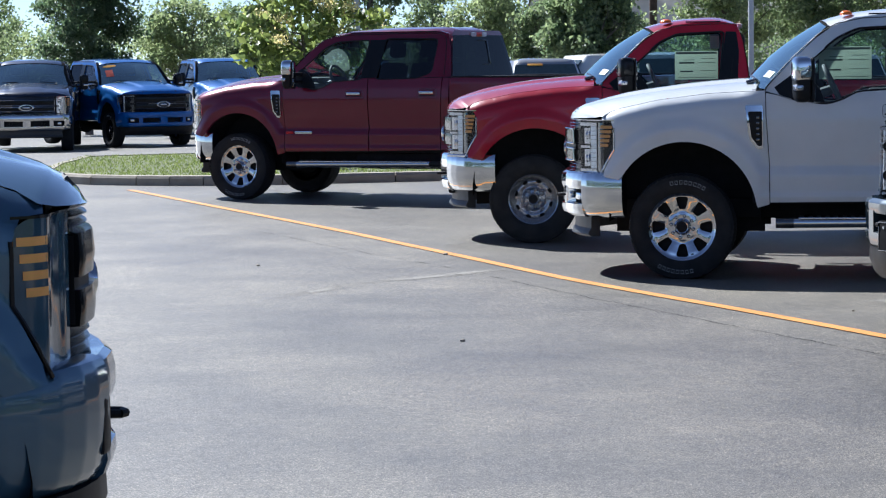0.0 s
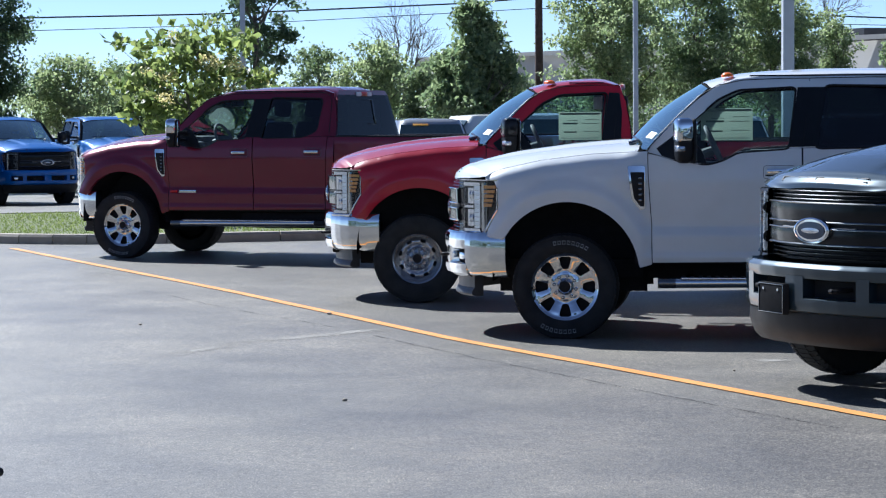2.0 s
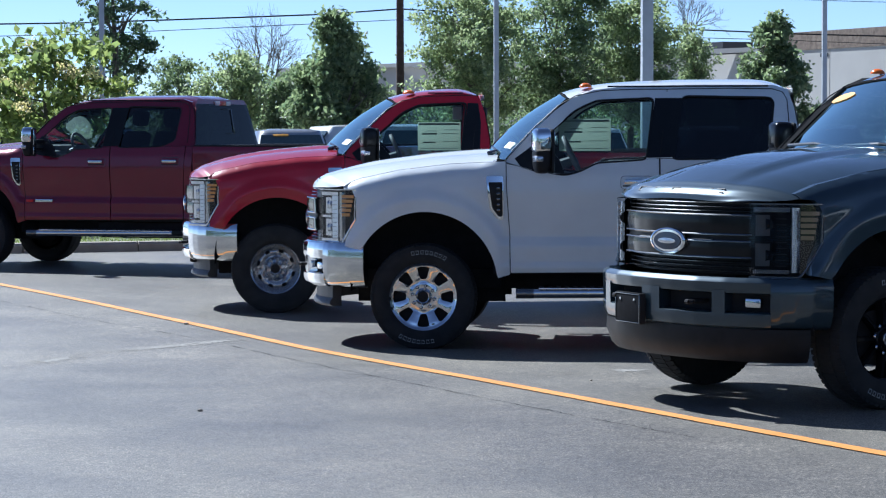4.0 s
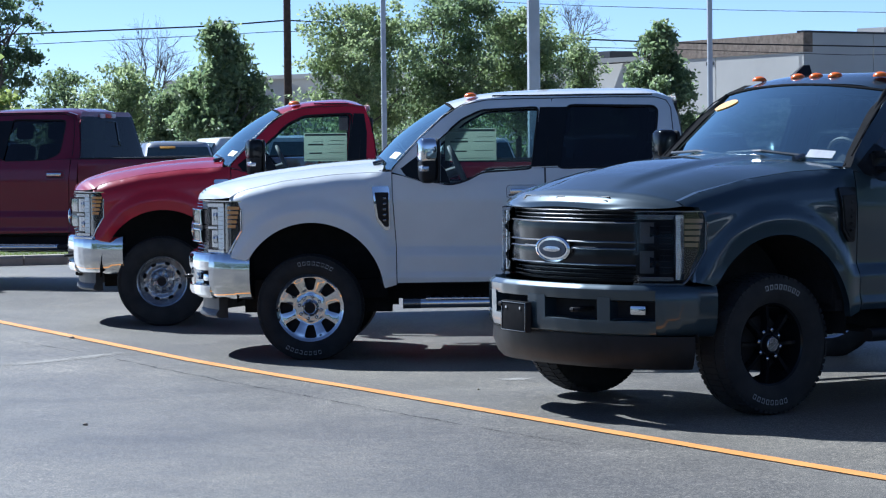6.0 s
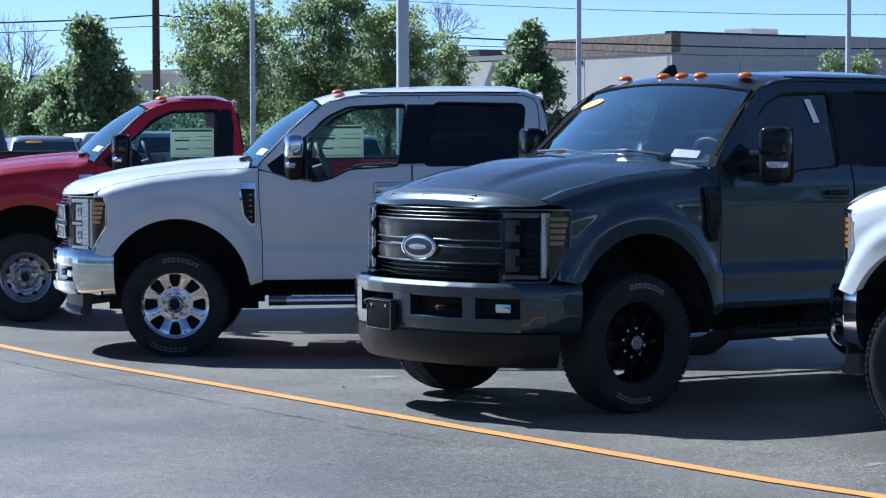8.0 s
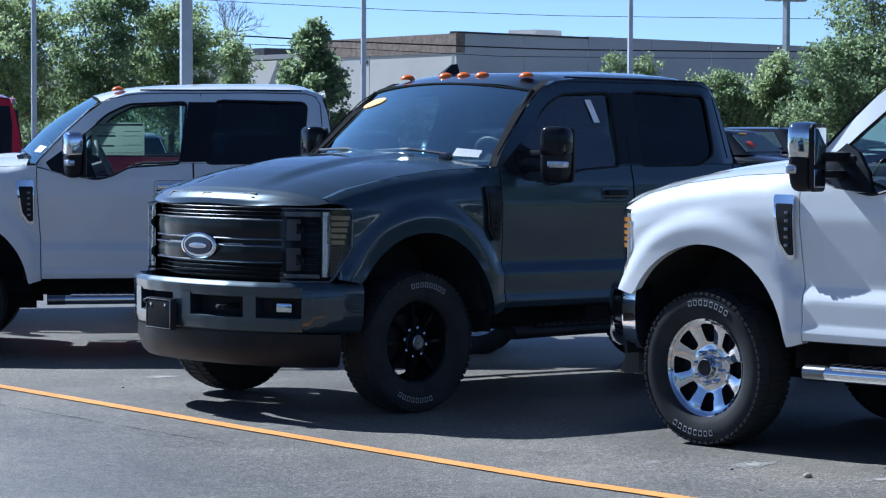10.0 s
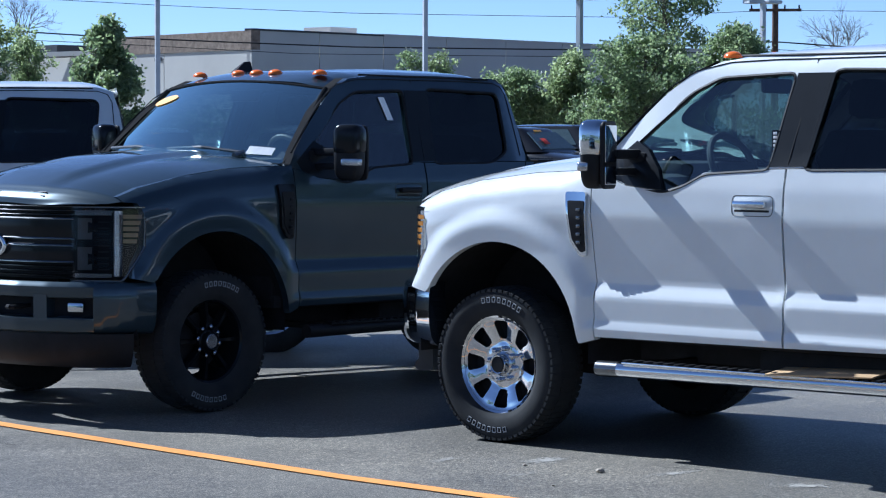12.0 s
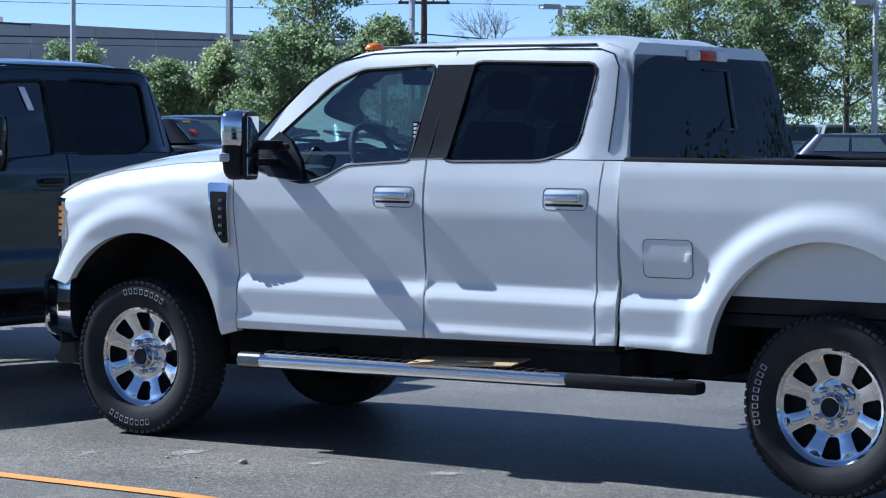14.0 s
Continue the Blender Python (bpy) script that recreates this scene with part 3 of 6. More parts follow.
def arc_block(r0, r1, a0, a1, y0, y1, n=3):
    """A curved block on the wheel's face between two radii and two angles."""
    vs, fs = [], []
    for i in range(n + 1):
        t = a0 + (a1 - a0) * i / n
        for r, y in ((r0, y0), (r0, y1), (r1, y1), (r1, y0)):
            vs.append((r * math.cos(t), y, r * math.sin(t)))
    for i in range(n):
        o = i * 4
        for j in range(4):
            fs.append((o + j, o + (j + 1) % 4, o + 4 + (j + 1) % 4, o + 4 + j))
    fs += [(3, 2, 1, 0), (n * 4, n * 4 + 1, n * 4 + 2, n * 4 + 3)]
    return vs, fs


import functools


@functools.lru_cache(None)
def pocket_face(rim):
    """A chunky eight-spoke wheel face: a dished disc with eight trapezoid pockets."""
    def at(r, a):
        return (r * math.cos(a), r * math.sin(a))
    outline = [at(rim - 0.008, 2 * math.pi * i / 64) for i in range(64)]
    holes = []
    for k in range(8):
        a = math.pi / 4 * k
        r1 = rim - 0.036
        holes.append(rounded([at(0.140, a - 0.17), at(0.170, a - 0.20), at(r1 * 0.975, a - 0.212), at(r1, a - 0.12), at(r1, a + 0.12), at(r1 * 0.975, a + 0.212), at(0.170, a + 0.20), at(0.140, a + 0.17)], 0.014, 3))

    def dish(x, z):
        r, a = math.hypot(x, z), math.atan2(z, x)
        q = abs((a / (math.pi / 4)) % 1.0 - 0.5) * 2  # 0 on a spoke's back, 1 in a window's middle
        ridge = 0.008 * math.cos(math.pi / 2 * min(1.0, q / 0.72)) * min(1.0, max(0.0, (r - 0.105) / 0.05)) * min(1.0, max(0.0, (rim - 0.010 - r) / 0.05))
        return lerp(r, [(0.0, 0.052), (0.10, 0.052), (0.125, 0.046), (0.16, 0.052), (0.21, 0.066), (rim - 0.03, 0.076), (rim - 0.008, 0.092)]) + ridge
    return weld(panel(outline, dish, 0.05, 0.013, holes))


@functools.lru_cache(None)
def slot_face(rim):
    """A pressed steel wheel: a domed disc with eight slots."""
    def at(r, a):
        return (r * math.cos(a), r * math.sin(a))
    outline = [at(rim - 0.03, 2 * math.pi * i / 64) for i in range(64)]
    holes = []
    for k in range(8):
        a = math.pi / 4 * k + 0.3
        holes.append(rounded([at(0.158, a - 0.15), at(0.186, a - 0.14), at(0.186, a + 0.14), at(0.158, a + 0.15)], 0.013, 3))
    return weld(panel(outline, lambda x, z: lerp(math.hypot(x, z), [(0.0, 0.055), (0.088, 0.055), (0.108, 0.024), (0.125, 0.018), (0.15, 0.036), (0.175, 0.034), (0.20, 0.006), (rim - 0.03, 0.0)]), 0.03, 0.026, holes))


def spoke_thin(rim, n=8):
    out = []
    for k in range(n):
        a = 2 * math.pi * k / n
        vs, fs = [], []
        for r, w, y in ((0.06, 0.24, 0.05), (0.13, 0.12, 0.06), (rim - 0.02, 0.085, 0.045)):
            for da, dy in ((-w, -0.05), (-w * 0.6, 0.0), (w * 0.6, 0.0), (w, -0.05)):
                vs.append((r * math.cos(a + da), y + dy, r * math.sin(a + da)))
        for i in range(2):
            for j in range(3):
                o = i * 4 + j
                fs.append((o, o + 4, o + 5, o + 1))
        out.append((vs, fs))
    return out


def wheel(truck, x, side, r, style, steer=0.0, spin=1.35):
    """A wheel with its tyre; style: chrome, steel or black."""
    rim = 0.277 if style == "chrome" else 0.248 if style == "steel" else 0.262
    holder = part("wheel", lathe([(rim - 0.05, -0.10), (rim - 0.035, 0.0), (rim - 0.022, 0.085), (rim - 0.004, 0.100), (rim + 0.004, 0.092), (rim - 0.002, 0.07), (rim - 0.03, -0.12)], 48), {"chrome": WHEEL_CHROME, "steel": DULL_STEEL, "black": GLOSS_BLACK}[style], truck)
    holder.matrix_local = pose(x, side * 0.868, r, 0, 0, steer + (0 if side > 0 else 180))
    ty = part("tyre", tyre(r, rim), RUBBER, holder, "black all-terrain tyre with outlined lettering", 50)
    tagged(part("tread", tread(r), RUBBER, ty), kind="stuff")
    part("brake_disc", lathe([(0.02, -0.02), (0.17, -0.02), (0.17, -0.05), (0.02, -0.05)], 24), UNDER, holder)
    face = {"chrome": WHEEL_CHROME, "steel": DULL_STEEL, "black": GLOSS_BLACK}[style]
    if style == "chrome":
        part("wheel_back", lathe([(0.05, 0.0), (0.25, -0.01)], 32), UNDER, holder)
        part("wheel_face", pocket_face(rim), face, holder, sharp=40)
    if style == "steel":
        part("wheel_back", lathe([(0.05, -0.02), (0.235, -0.03)], 32), UNDER, holder)
        part("wheel_disc", slot_face(rim), face, holder, sharp=40)
    else:
        for vf in (() if style == "chrome" else spoke_thin(rim)):
            part("spoke", vf, face, holder, sharp=25)
    part("hub", lathe([(0.070, 0.03), (0.068, 0.062), (0.058, 0.068), (0.055, 0.098), (0.050, 0.104), (0.044, 0.100), (0.0, 0.100)], 32), face, holder)
    part("hub_cap", lathe([(0.044, 0.101), (0.040, 0.104), (0.0, 0.105)], 24), BLACK if style != "black" else BARE, holder)
    nuts = []
    for k in range(8):
        a = 2 * math.pi * k / 8 + 0.2
        c = Vector((0.088 * math.cos(a), 0, 0.088 * math.sin(a)))
        nuts.append(join(tube(c + Vector((0, 0.045, 0)), c + Vector((0, 0.078, 0)), 0.0155, 0.0145, 10), tube(c + Vector((0, 0.078, 0)), c + Vector((0, 0.087, 0)), 0.0145, 0.006, 10)))
    for vf in nuts:
        part("lug_nut", vf, WHEEL_CHROME if style != "steel" else STEEL, holder)
    if style != "steel":
        rl = (r + rim) / 2 + 0.006
        for base in (0.0, math.pi):
            for k in range(8):
                a = spin + base + k * 0.105
                for r0, r1, da in ((rl - 0.015, rl - 0.011, 0.030), (rl + 0.011, rl + 0.015, 0.030)):
                    part("letter_bar", arc_block(r0, r1, a - da, a + da, 0.128, 0.1345, 1), LETTER, ty)
                for e in (-0.030, 0.026):
                    part("letter_bar", arc_block(rl - 0.015, rl + 0.015, a + e, a + e + 0.006, 0.128, 0.1345, 1), LETTER, ty)
    return holder


BOW = [(0.0, 0.0), (0.2, 0.010), (0.4, 0.045), (0.6, 0.12), (0.72, 0.195), (0.80, 0.275), (0.86, 0.365), (0.92, 0.455), (0.96, 0.525), (0.985, 0.58)]


def plan_path(xf, w, back=None, n=14):
    """The bowed plan of the nose, from the right flank round to the left."""
    pts = []
    for s in range(-n, n + 1):
        y = w * math.sin(s / n * math.pi / 2)
        pts.append((xf - lerp(abs(y), BOW), y))
    return pts


BOW_B = [(0.0, 0.0), (0.2, 0.008), (0.4, 0.035), (0.6, 0.10), (0.72, 0.165), (0.80, 0.22), (0.88, 0.30), (0.93, 0.375), (0.97, 0.47), (1.0, 0.60)]


def bumper_path(xf, w, n):
    """The bumper's plan: nearly flat, then drawn round the corners to the wheel arches."""
    return [(xf - lerp(abs(w * math.sin(s / n * math.pi / 2)), BOW_B), w * math.sin(s / n * math.pi / 2)) for s in range(-n, n + 1)]


TOE = Matrix.Translation((-0.97, 1.25, -0.03)) @ Matrix.Rotation(radians(17), 4, "Z") @ Matrix.Translation((0.97, -1.25, 0))


def weld(vf):
    """Joins vertices that lie in one place."""
    seen, order, vs = {}, [], []
    for v in vf[0]:
        k = tuple(round(c, 5) for c in v)
        if k not in seen:
            seen[k] = len(vs)
            vs.append(v)
        order.append(seen[k])
    return vs, [tuple(order[i] for i in f) for f in vf[1]]


def seam_ring(x0, x1, z0, z1):
    """A fine rounded line on the door round its handle."""
    ring = rounded([(x0, z0), (x1, z0), (x1, z1), (x0, z1)], 0.03)
    return join(*[tube((a[0], door_y(*a), a[1]), (b[0], door_y(*b), b[1]), 0.0022, 0.0022, 5, False) for a, b in zip(ring, ring[1:] + ring[:1])])


def bulged(sheet, u0, u1):
    """A rounded upright column inside a lamp."""
    n = 6
    vs, fs = [], []
    for i in range(n + 1):
        u = i / n
        strip = sheet(-0.036 + 0.028 * math.sin(math.pi * u), u0 + (u1 - u0) * u, u0 + (u1 - u0) * u + 0.005, 0.86, 1.245, 1, 6)[0][:7]
        vs += strip
    for i in range(n):
        for j in range(6):
            o = i * 7 + j
            fs.append((o, o + 1, o + 8, o + 7))
    return vs, fs


def truck(name, label, place, body=None, cab="crew", wheels="chrome", tyre_r=0.42, trim="chrome", lift=0.0, mirrors="chrome", grille="chrome", side_step=True, interior=True, extras=(), nose_x=1.05, bumper_x=1.065, steer=0.0, glass=None, mirror_x=0.08, drop=0.0, mirror_in=0.0):
    bright = CHROME if trim == "chrome" else BLACK if trim == "black" else body
    t = empty(name, place)
    tagged(t, label, "pickup truck", "pickup trucks parked on the lot")
    base = t
    cab_back = -2.95 if cab == "crew" else -2.02
    bed0 = cab_back - 0.035
    axle = -4.06 if cab == "crew" else -3.60
    tail = axle - 1.30
    rel = axle + 4.06
    adv = nose_x - 0.975

    # flanks, left and right
    fender = [(-0.655, 1.490), (-0.2, 1.468), (0.2, 1.420), (0.5, 1.355), (0.60, 1.318), (0.645, 1.302), (0.635, 1.272), (0.565, 1.266), (0.535, 1.20), (0.54, 1.02), (0.61, 0.88), (0.62, 0.825), (0.50, 0.80)] + arc(-0.02, 0.52, 0.575, 26, 172, 26)[1:] + [(-0.60, 0.575), (-0.69, 0.60), (-0.685, 0.9), (-0.66, 1.30)]
    door = [(-0.663, 1.47), (-0.667, 1.30), (-0.692, 0.9), (-0.697, 0.615), (-1.872, 0.625), (-1.862, 1.0), (-1.855, 1.507), (-1.37, 1.485), (-1.252, 1.422), (-1.13, 1.388), (-0.88, 1.41), (-0.74, 1.455)]
    door_r = [(-1.868, 1.507), (-1.875, 1.0), (-1.885, 0.625), (-2.855, 0.64), (-2.845, 0.95), (-2.865, 1.35), (-2.870, 1.517), (-2.52, 1.517)]
    top = [(-0.655, 1.485), (-0.68, 1.53), (-0.86, 1.72), (-1.04, 1.89), (-1.17, 1.985), (-1.34, 2.05), (-1.6, 2.08)]
    belt_f = [(-0.74, 1.460), (-0.88, 1.414), (-1.13, 1.392), (-1.25, 1.426), (-1.37, 1.490), (-1.862, 1.512)]
    if cab == "crew":
        upper = top + [(-2.2, 2.09), (-2.75, 2.085), (-2.862, 2.05), (-2.912, 1.90), (-2.945, 1.70), (-2.965, 1.522), (-2.52, 1.522)] + belt_f[::-1]
        holes = [WIN_F, WIN_R]
        pillar = [(-2.882, 1.517), (-2.872, 1.35), (-2.855, 0.95), (-2.865, 0.64), (-2.965, 0.645), (-2.97, 1.517)]
    else:
        upper = top + [(-1.75, 2.085), (-1.93, 2.05), (-1.982, 1.90), (-2.015, 1.70), (-2.035, 1.522)] + belt_f[::-1]
        holes = [WIN_F]
        pillar = [(-1.884, 1.517), (-1.885, 0.63), (-2.03, 0.635), (-2.04, 1.517)]
    bed = [(bed0, 1.515), (bed0 - 0.01, 0.645), (rel - 3.36, 0.635)] + arc(axle, 0.57, 0.60, 6, 174, 28) + [(rel - 4.74, 0.64), (tail + 0.05, 0.70), (tail, 0.80), (tail, 1.50)]

    def rear_y(x, z):
        return bed_y(x - rel, z)

    for side in (1, -1):
        def put(nm, vf, mat, parent=base, lab="", sharp=35.0):
            return part(nm, vf if side > 0 else flip_y(vf), mat, parent, lab, sharp)
        put("front_fender", panel(fender, fender_y, 0.05, 0.036, rows=CREASES), body)
        d = put("door", panel(door, door_y, 0.04, 0.045, rows=CREASES), body)
        put("door_handle", box(-1.780, -1.585, 1.000, 1.038, 1.312, 1.350, 0.015), bright if trim == "chrome" else BLACK if trim == "black" else body, d)
        put("handle_cup", box(-1.800, -1.565, 0.96, 0.9985, 1.276, 1.370, 0.03), body, d)
        put("handle_seam", seam_ring(-1.805, -1.560, 1.272, 1.374), AIR_DAM, d)
        # Black strip in the cup paints the shade below the handle.
        put("handle_shade", box(-1.79, -1.57, 0.98, 1.0, 1.286, 1.306, 0.008), BLACK, d)
        if cab == "crew":
            d2 = put("rear_door", panel(door_r, door_y, 0.04, 0.045, rows=CREASES), body)
            put("door_handle", box(-2.780, -2.585, 1.000, 1.038, 1.320, 1.358, 0.015), bright if trim == "chrome" else BLACK if trim == "black" else body, d2)
            put("handle_cup", box(-2.800, -2.565, 0.96, 0.9985, 1.284, 1.378, 0.03), body, d2)
            put("handle_seam", seam_ring(-2.805, -2.560, 1.280, 1.382), AIR_DAM, d2)
            put("handle_shade", box(-2.79, -2.57, 0.98, 1.0, 1.291, 1.311, 0.008), BLACK, d2)
        put("window_surround", panel(upper, cab_y, 0.05, 0.06, holes), body)
        put("pillar_edge", grid(2, 12, lambda u, v: (lerp(v, [(0, -0.645), (0.15, -0.70), (0.5, -0.95), (0.85, -1.16), (1, -1.30)]) , cab_y(-0.9, lerp(v, [(0, 1.49), (0.15, 1.562), (0.5, 1.815), (0.85, 1.985), (1, 2.045)])) + 0.002 - 0.075 * u, lerp(v, [(0, 1.49), (0.15, 1.562), (0.5, 1.815), (0.85, 1.985), (1, 2.045)]) + 0.006)), UNDER, base)
        rb = cab_back
        put("roof_seam", chain([(x, cab_y(x, 2.072) - 0.004, 2.078) for x in np.linspace(-1.45, rb + 0.24, 14)], 0.007, 6), BLACK, base)
        seam = [(-0.70, 1.57), (-0.875, 1.755), (-1.06, 1.925), (-1.20, 2.005), (-1.40, 2.045), (-1.70, 2.055), (-1.915, 2.055)]
        put("door_seam", chain([(x, cab_y(x, z) + 0.001, z) for x, z in seam], 0.004, 5), BLACK, base)
        put("door_seam", chain([(x, cab_y(x, z) + 0.001, z) for x, z in ((-1.866, 1.52), (-1.89, 1.75), (-1.92, 2.055))], 0.004, 5), BLACK, base)
        if cab == "crew":
            put("door_seam", chain([(x, cab_y(x, z) + 0.001, z) for x, z in ((-1.92, 2.055), (-2.4, 2.06), (-2.74, 2.055), (-2.82, 2.03), (-2.855, 1.97), (-2.868, 1.8), (-2.875, 1.56))], 0.004, 5), BLACK, base)
        put("cab_corner", panel(pillar, door_y, 0.03, 0.05, rows=CREASES), body)
        bs = put("bedside", panel(bed, rear_y, 0.06, 0.042, rows=CREASES), body)
        put("front_window", panel(WIN_F, lambda x, z: cab_y(x, z) - 0.018, 0, 0.10), glass or GLASS, base).visible_shadow = False
        put("window_seal", join(*[tube((a[0], cab_y(*a) - 0.006, a[1]), (b[0], cab_y(*b) - 0.006, b[1]), 0.010, 0.010, 6, False) for a, b in zip(WIN_F, WIN_F[1:] + WIN_F[:1])]), BLACK, base)
        put("pillar_trim", panel([(-1.762, 1.517), (-1.980, 1.522), (-2.045, 1.985), (-1.825, 1.985)] if cab == "crew" else [(-1.762, 1.517), (-1.935, 1.522), (-1.948, 1.80), (-1.925, 1.98), (-1.825, 1.985)], lambda x, z: cab_y(x, z) + 0.004, 0.01, 0.08), PILLAR, base)
        if cab == "crew":
            put("rear_window", panel(WIN_R, lambda x, z: cab_y(x, z) - 0.016, 0, 0.10), TINT, base)
            put("window_seal", join(*[tube((a[0], cab_y(*a) - 0.006, a[1]), (b[0], cab_y(*b) - 0.006, b[1]), 0.010, 0.010, 6, False) for a, b in zip(WIN_R, WIN_R[1:] + WIN_R[:1])]), BLACK, base)
        # side vent with its badge
        vent = [(-0.500, 1.375), (-0.640, 1.375), (-0.640, 1.035), (-0.595, 1.035), (-0.535, 1.115), (-0.512, 1.30)]
        v = put("side_vent", panel(rounded(vent, 0.02), lambda x, z: fender_y(x, z) + 0.022, 0.03, 0.03), bright if trim == "chrome" else GLOSS_BLACK, base)
        put("vent_inset", panel(rounded([(-0.524, 1.328), (-0.634, 1.328), (-0.634, 1.058), (-0.602, 1.058), (-0.552, 1.125)], 0.012), lambda x, z: fender_y(x, z) + 0.027, 0.006, 0.03), BLACK, v)
        for k in range(5):
            z = 1.10 + 0.043 * k
            put("badge_bar", box(-0.616, -0.588, 1.02 + flare(-0.6, z, -0.02) - 0.005, 1.032 + flare(-0.6, z, -0.02), z, z + 0.018, 0.004), DARK_STEEL if trim == "chrome" else BLACK, v)
        # headlamp: a lens that wraps from the flank round to the grille
        la = 0.25 * adv
        smoked = "smoked" in extras
        back_set = 0.085 if smoked else 0.0
        lamp_plan = [(0.532, 0.966), (0.587, 0.953), (0.640 + 0.2 * la, 0.915), (0.700 - 0.35 * back_set + 0.5 * la, 0.838), (0.765 - 0.7 * back_set + 0.7 * la, 0.762), (0.808 - 0.85 * back_set + 0.85 * la, 0.712), (0.842 - back_set + la, 0.665)]

        def lamp_sheet(off, u0=0.0, u1=1.0, low=None, high=None, n=18, m=8):
            def f(u, v):
                u = u0 + (u1 - u0) * u
                q = u * (len(lamp_plan) - 1)
                i = min(int(q), len(lamp_plan) - 2)
                x, y = (Vector(lamp_plan[i]).lerp(Vector(lamp_plan[i + 1]), q - i))[:]
                dx, dy = lamp_plan[i + 1][0] - lamp_plan[i][0], lamp_plan[i + 1][1] - lamp_plan[i][1]
                k = math.hypot(dx, dy)
                zl = lerp(u, [(0, 1.035), (0.10, 0.985), (0.30, 0.862), (0.36, 0.835), (1, 0.835)]) if low is None else low
                zh = lerp(u, [(0, 1.205), (0.06, 1.245), (0.15, 1.262), (1, 1.268)]) if high is None else high
                return (x - dy / k * off, y + dx / k * off, zl + (zh - zl) * v - drop)
            return grid(n, m, f, True)

        lamp = put("headlamp", lamp_sheet(0.0 if smoked else -0.045), SMOKE if smoked else GLOSS_BLACK, base, "wrap-round headlamp with amber side marker")
        if not smoked:
            put("lens", lamp_sheet(0.004), CLEAR, lamp)
        for k in range(4 if smoked else 5):
            z = 1.190 - 0.045 * k if smoked else 1.200 - 0.036 * k
            put("side_marker", lamp_sheet(0.003 if smoked else 0.001, 0.05 + 0.025 * k, 0.35, z, z + 0.024, 5, 2), LIT_AMBER if smoked else AMBER if trim == "chrome" else DULL_AMBER, lamp)
        chromed = trim == "chrome"
        shine = CHROME if chromed else GLOSS_BLACK if smoked else DARK_STEEL
        if not smoked:
            put("light_pipe", bulged(lamp_sheet, 0.37, 0.47), CHROME if chromed else DULL_STEEL, lamp)
            put("lamp_bezel", lamp_sheet(-0.010, 0.47, 0.94, 1.218, 1.246, 8, 2), shine, lamp)
            put("lamp_bezel", lamp_sheet(-0.010, 0.47, 0.94, 0.852, 0.876, 8, 2), shine, lamp)
            put("lamp_column", lamp_sheet(-0.020, 0.49, 0.62, 0.88, 1.215, 4, 6), STEEL if chromed else GLOSS_BLACK, lamp)
            for k in range(9):
                put("lamp_fin", lamp_sheet(-0.016, 0.50, 0.61, 0.895 + 0.035 * k, 0.902 + 0.035 * k, 3, 1), shine if chromed else BLACK, lamp)
            for z0, z1 in ((0.895, 1.03), (1.075, 1.20)):
                put("reflector", lamp_sheet(-0.034, 0.66, 0.92, z0, z1, 5, 2), shine if chromed else AIR_DAM, lamp)
                put("lamp_bezel", lamp_sheet(-0.012, 0.65, 0.67, z0, z1, 1, 2), shine if chromed else GLOSS_BLACK, lamp)
            put("lamp_divider", lamp_sheet(-0.012, 0.62, 0.93, 1.042, 1.062, 6, 2), shine if chromed else GLOSS_BLACK, lamp)
        rim_pts = [lamp_sheet(0.006, 0.36 * (1 - i / 8), 0.36 * (1 - i / 8) + 0.01, None, None, 1, 1)[0][0] for i in range(9)] + [lamp_sheet(0.006, 0.0, 0.01, None, None, 1, 1)[0][1]]
        put("lens_rim", chain(rim_pts, 0.007, 6), shine, lamp)
        put("lamp_rim", lamp_sheet(0.005, 0.0, 0.97, 1.262, 1.270, 14, 1), shine, lamp)
        put("lamp_rim", lamp_sheet(0.008, 0.36, 1.0, 0.822, 0.838, 10, 1), shine, lamp)
        if "smoked" not in extras:
            for z in (1.145, 0.96):
                put("projector", tube((0.70 + la, 0.735, z - drop), (0.752 + la, 0.702, z - drop), 0.034, 0.038, 16), CHROME if chromed else GLOSS_BLACK, lamp)
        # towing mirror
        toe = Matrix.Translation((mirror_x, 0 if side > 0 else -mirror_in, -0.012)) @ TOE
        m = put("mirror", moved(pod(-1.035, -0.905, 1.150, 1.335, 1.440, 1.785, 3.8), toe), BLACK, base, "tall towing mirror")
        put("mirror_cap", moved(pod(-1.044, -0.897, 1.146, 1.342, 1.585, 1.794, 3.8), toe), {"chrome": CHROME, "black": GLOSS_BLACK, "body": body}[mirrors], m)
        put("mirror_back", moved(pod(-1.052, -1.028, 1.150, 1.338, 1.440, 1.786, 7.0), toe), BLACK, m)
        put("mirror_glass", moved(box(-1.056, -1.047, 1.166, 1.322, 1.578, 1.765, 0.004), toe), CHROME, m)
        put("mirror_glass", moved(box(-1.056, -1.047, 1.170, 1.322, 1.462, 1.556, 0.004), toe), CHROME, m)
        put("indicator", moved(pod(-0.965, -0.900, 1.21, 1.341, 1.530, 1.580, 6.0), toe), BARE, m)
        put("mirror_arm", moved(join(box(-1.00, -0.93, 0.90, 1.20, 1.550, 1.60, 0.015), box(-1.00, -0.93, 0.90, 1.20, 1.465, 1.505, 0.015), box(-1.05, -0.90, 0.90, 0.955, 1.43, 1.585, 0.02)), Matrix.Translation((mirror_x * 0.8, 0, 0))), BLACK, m)
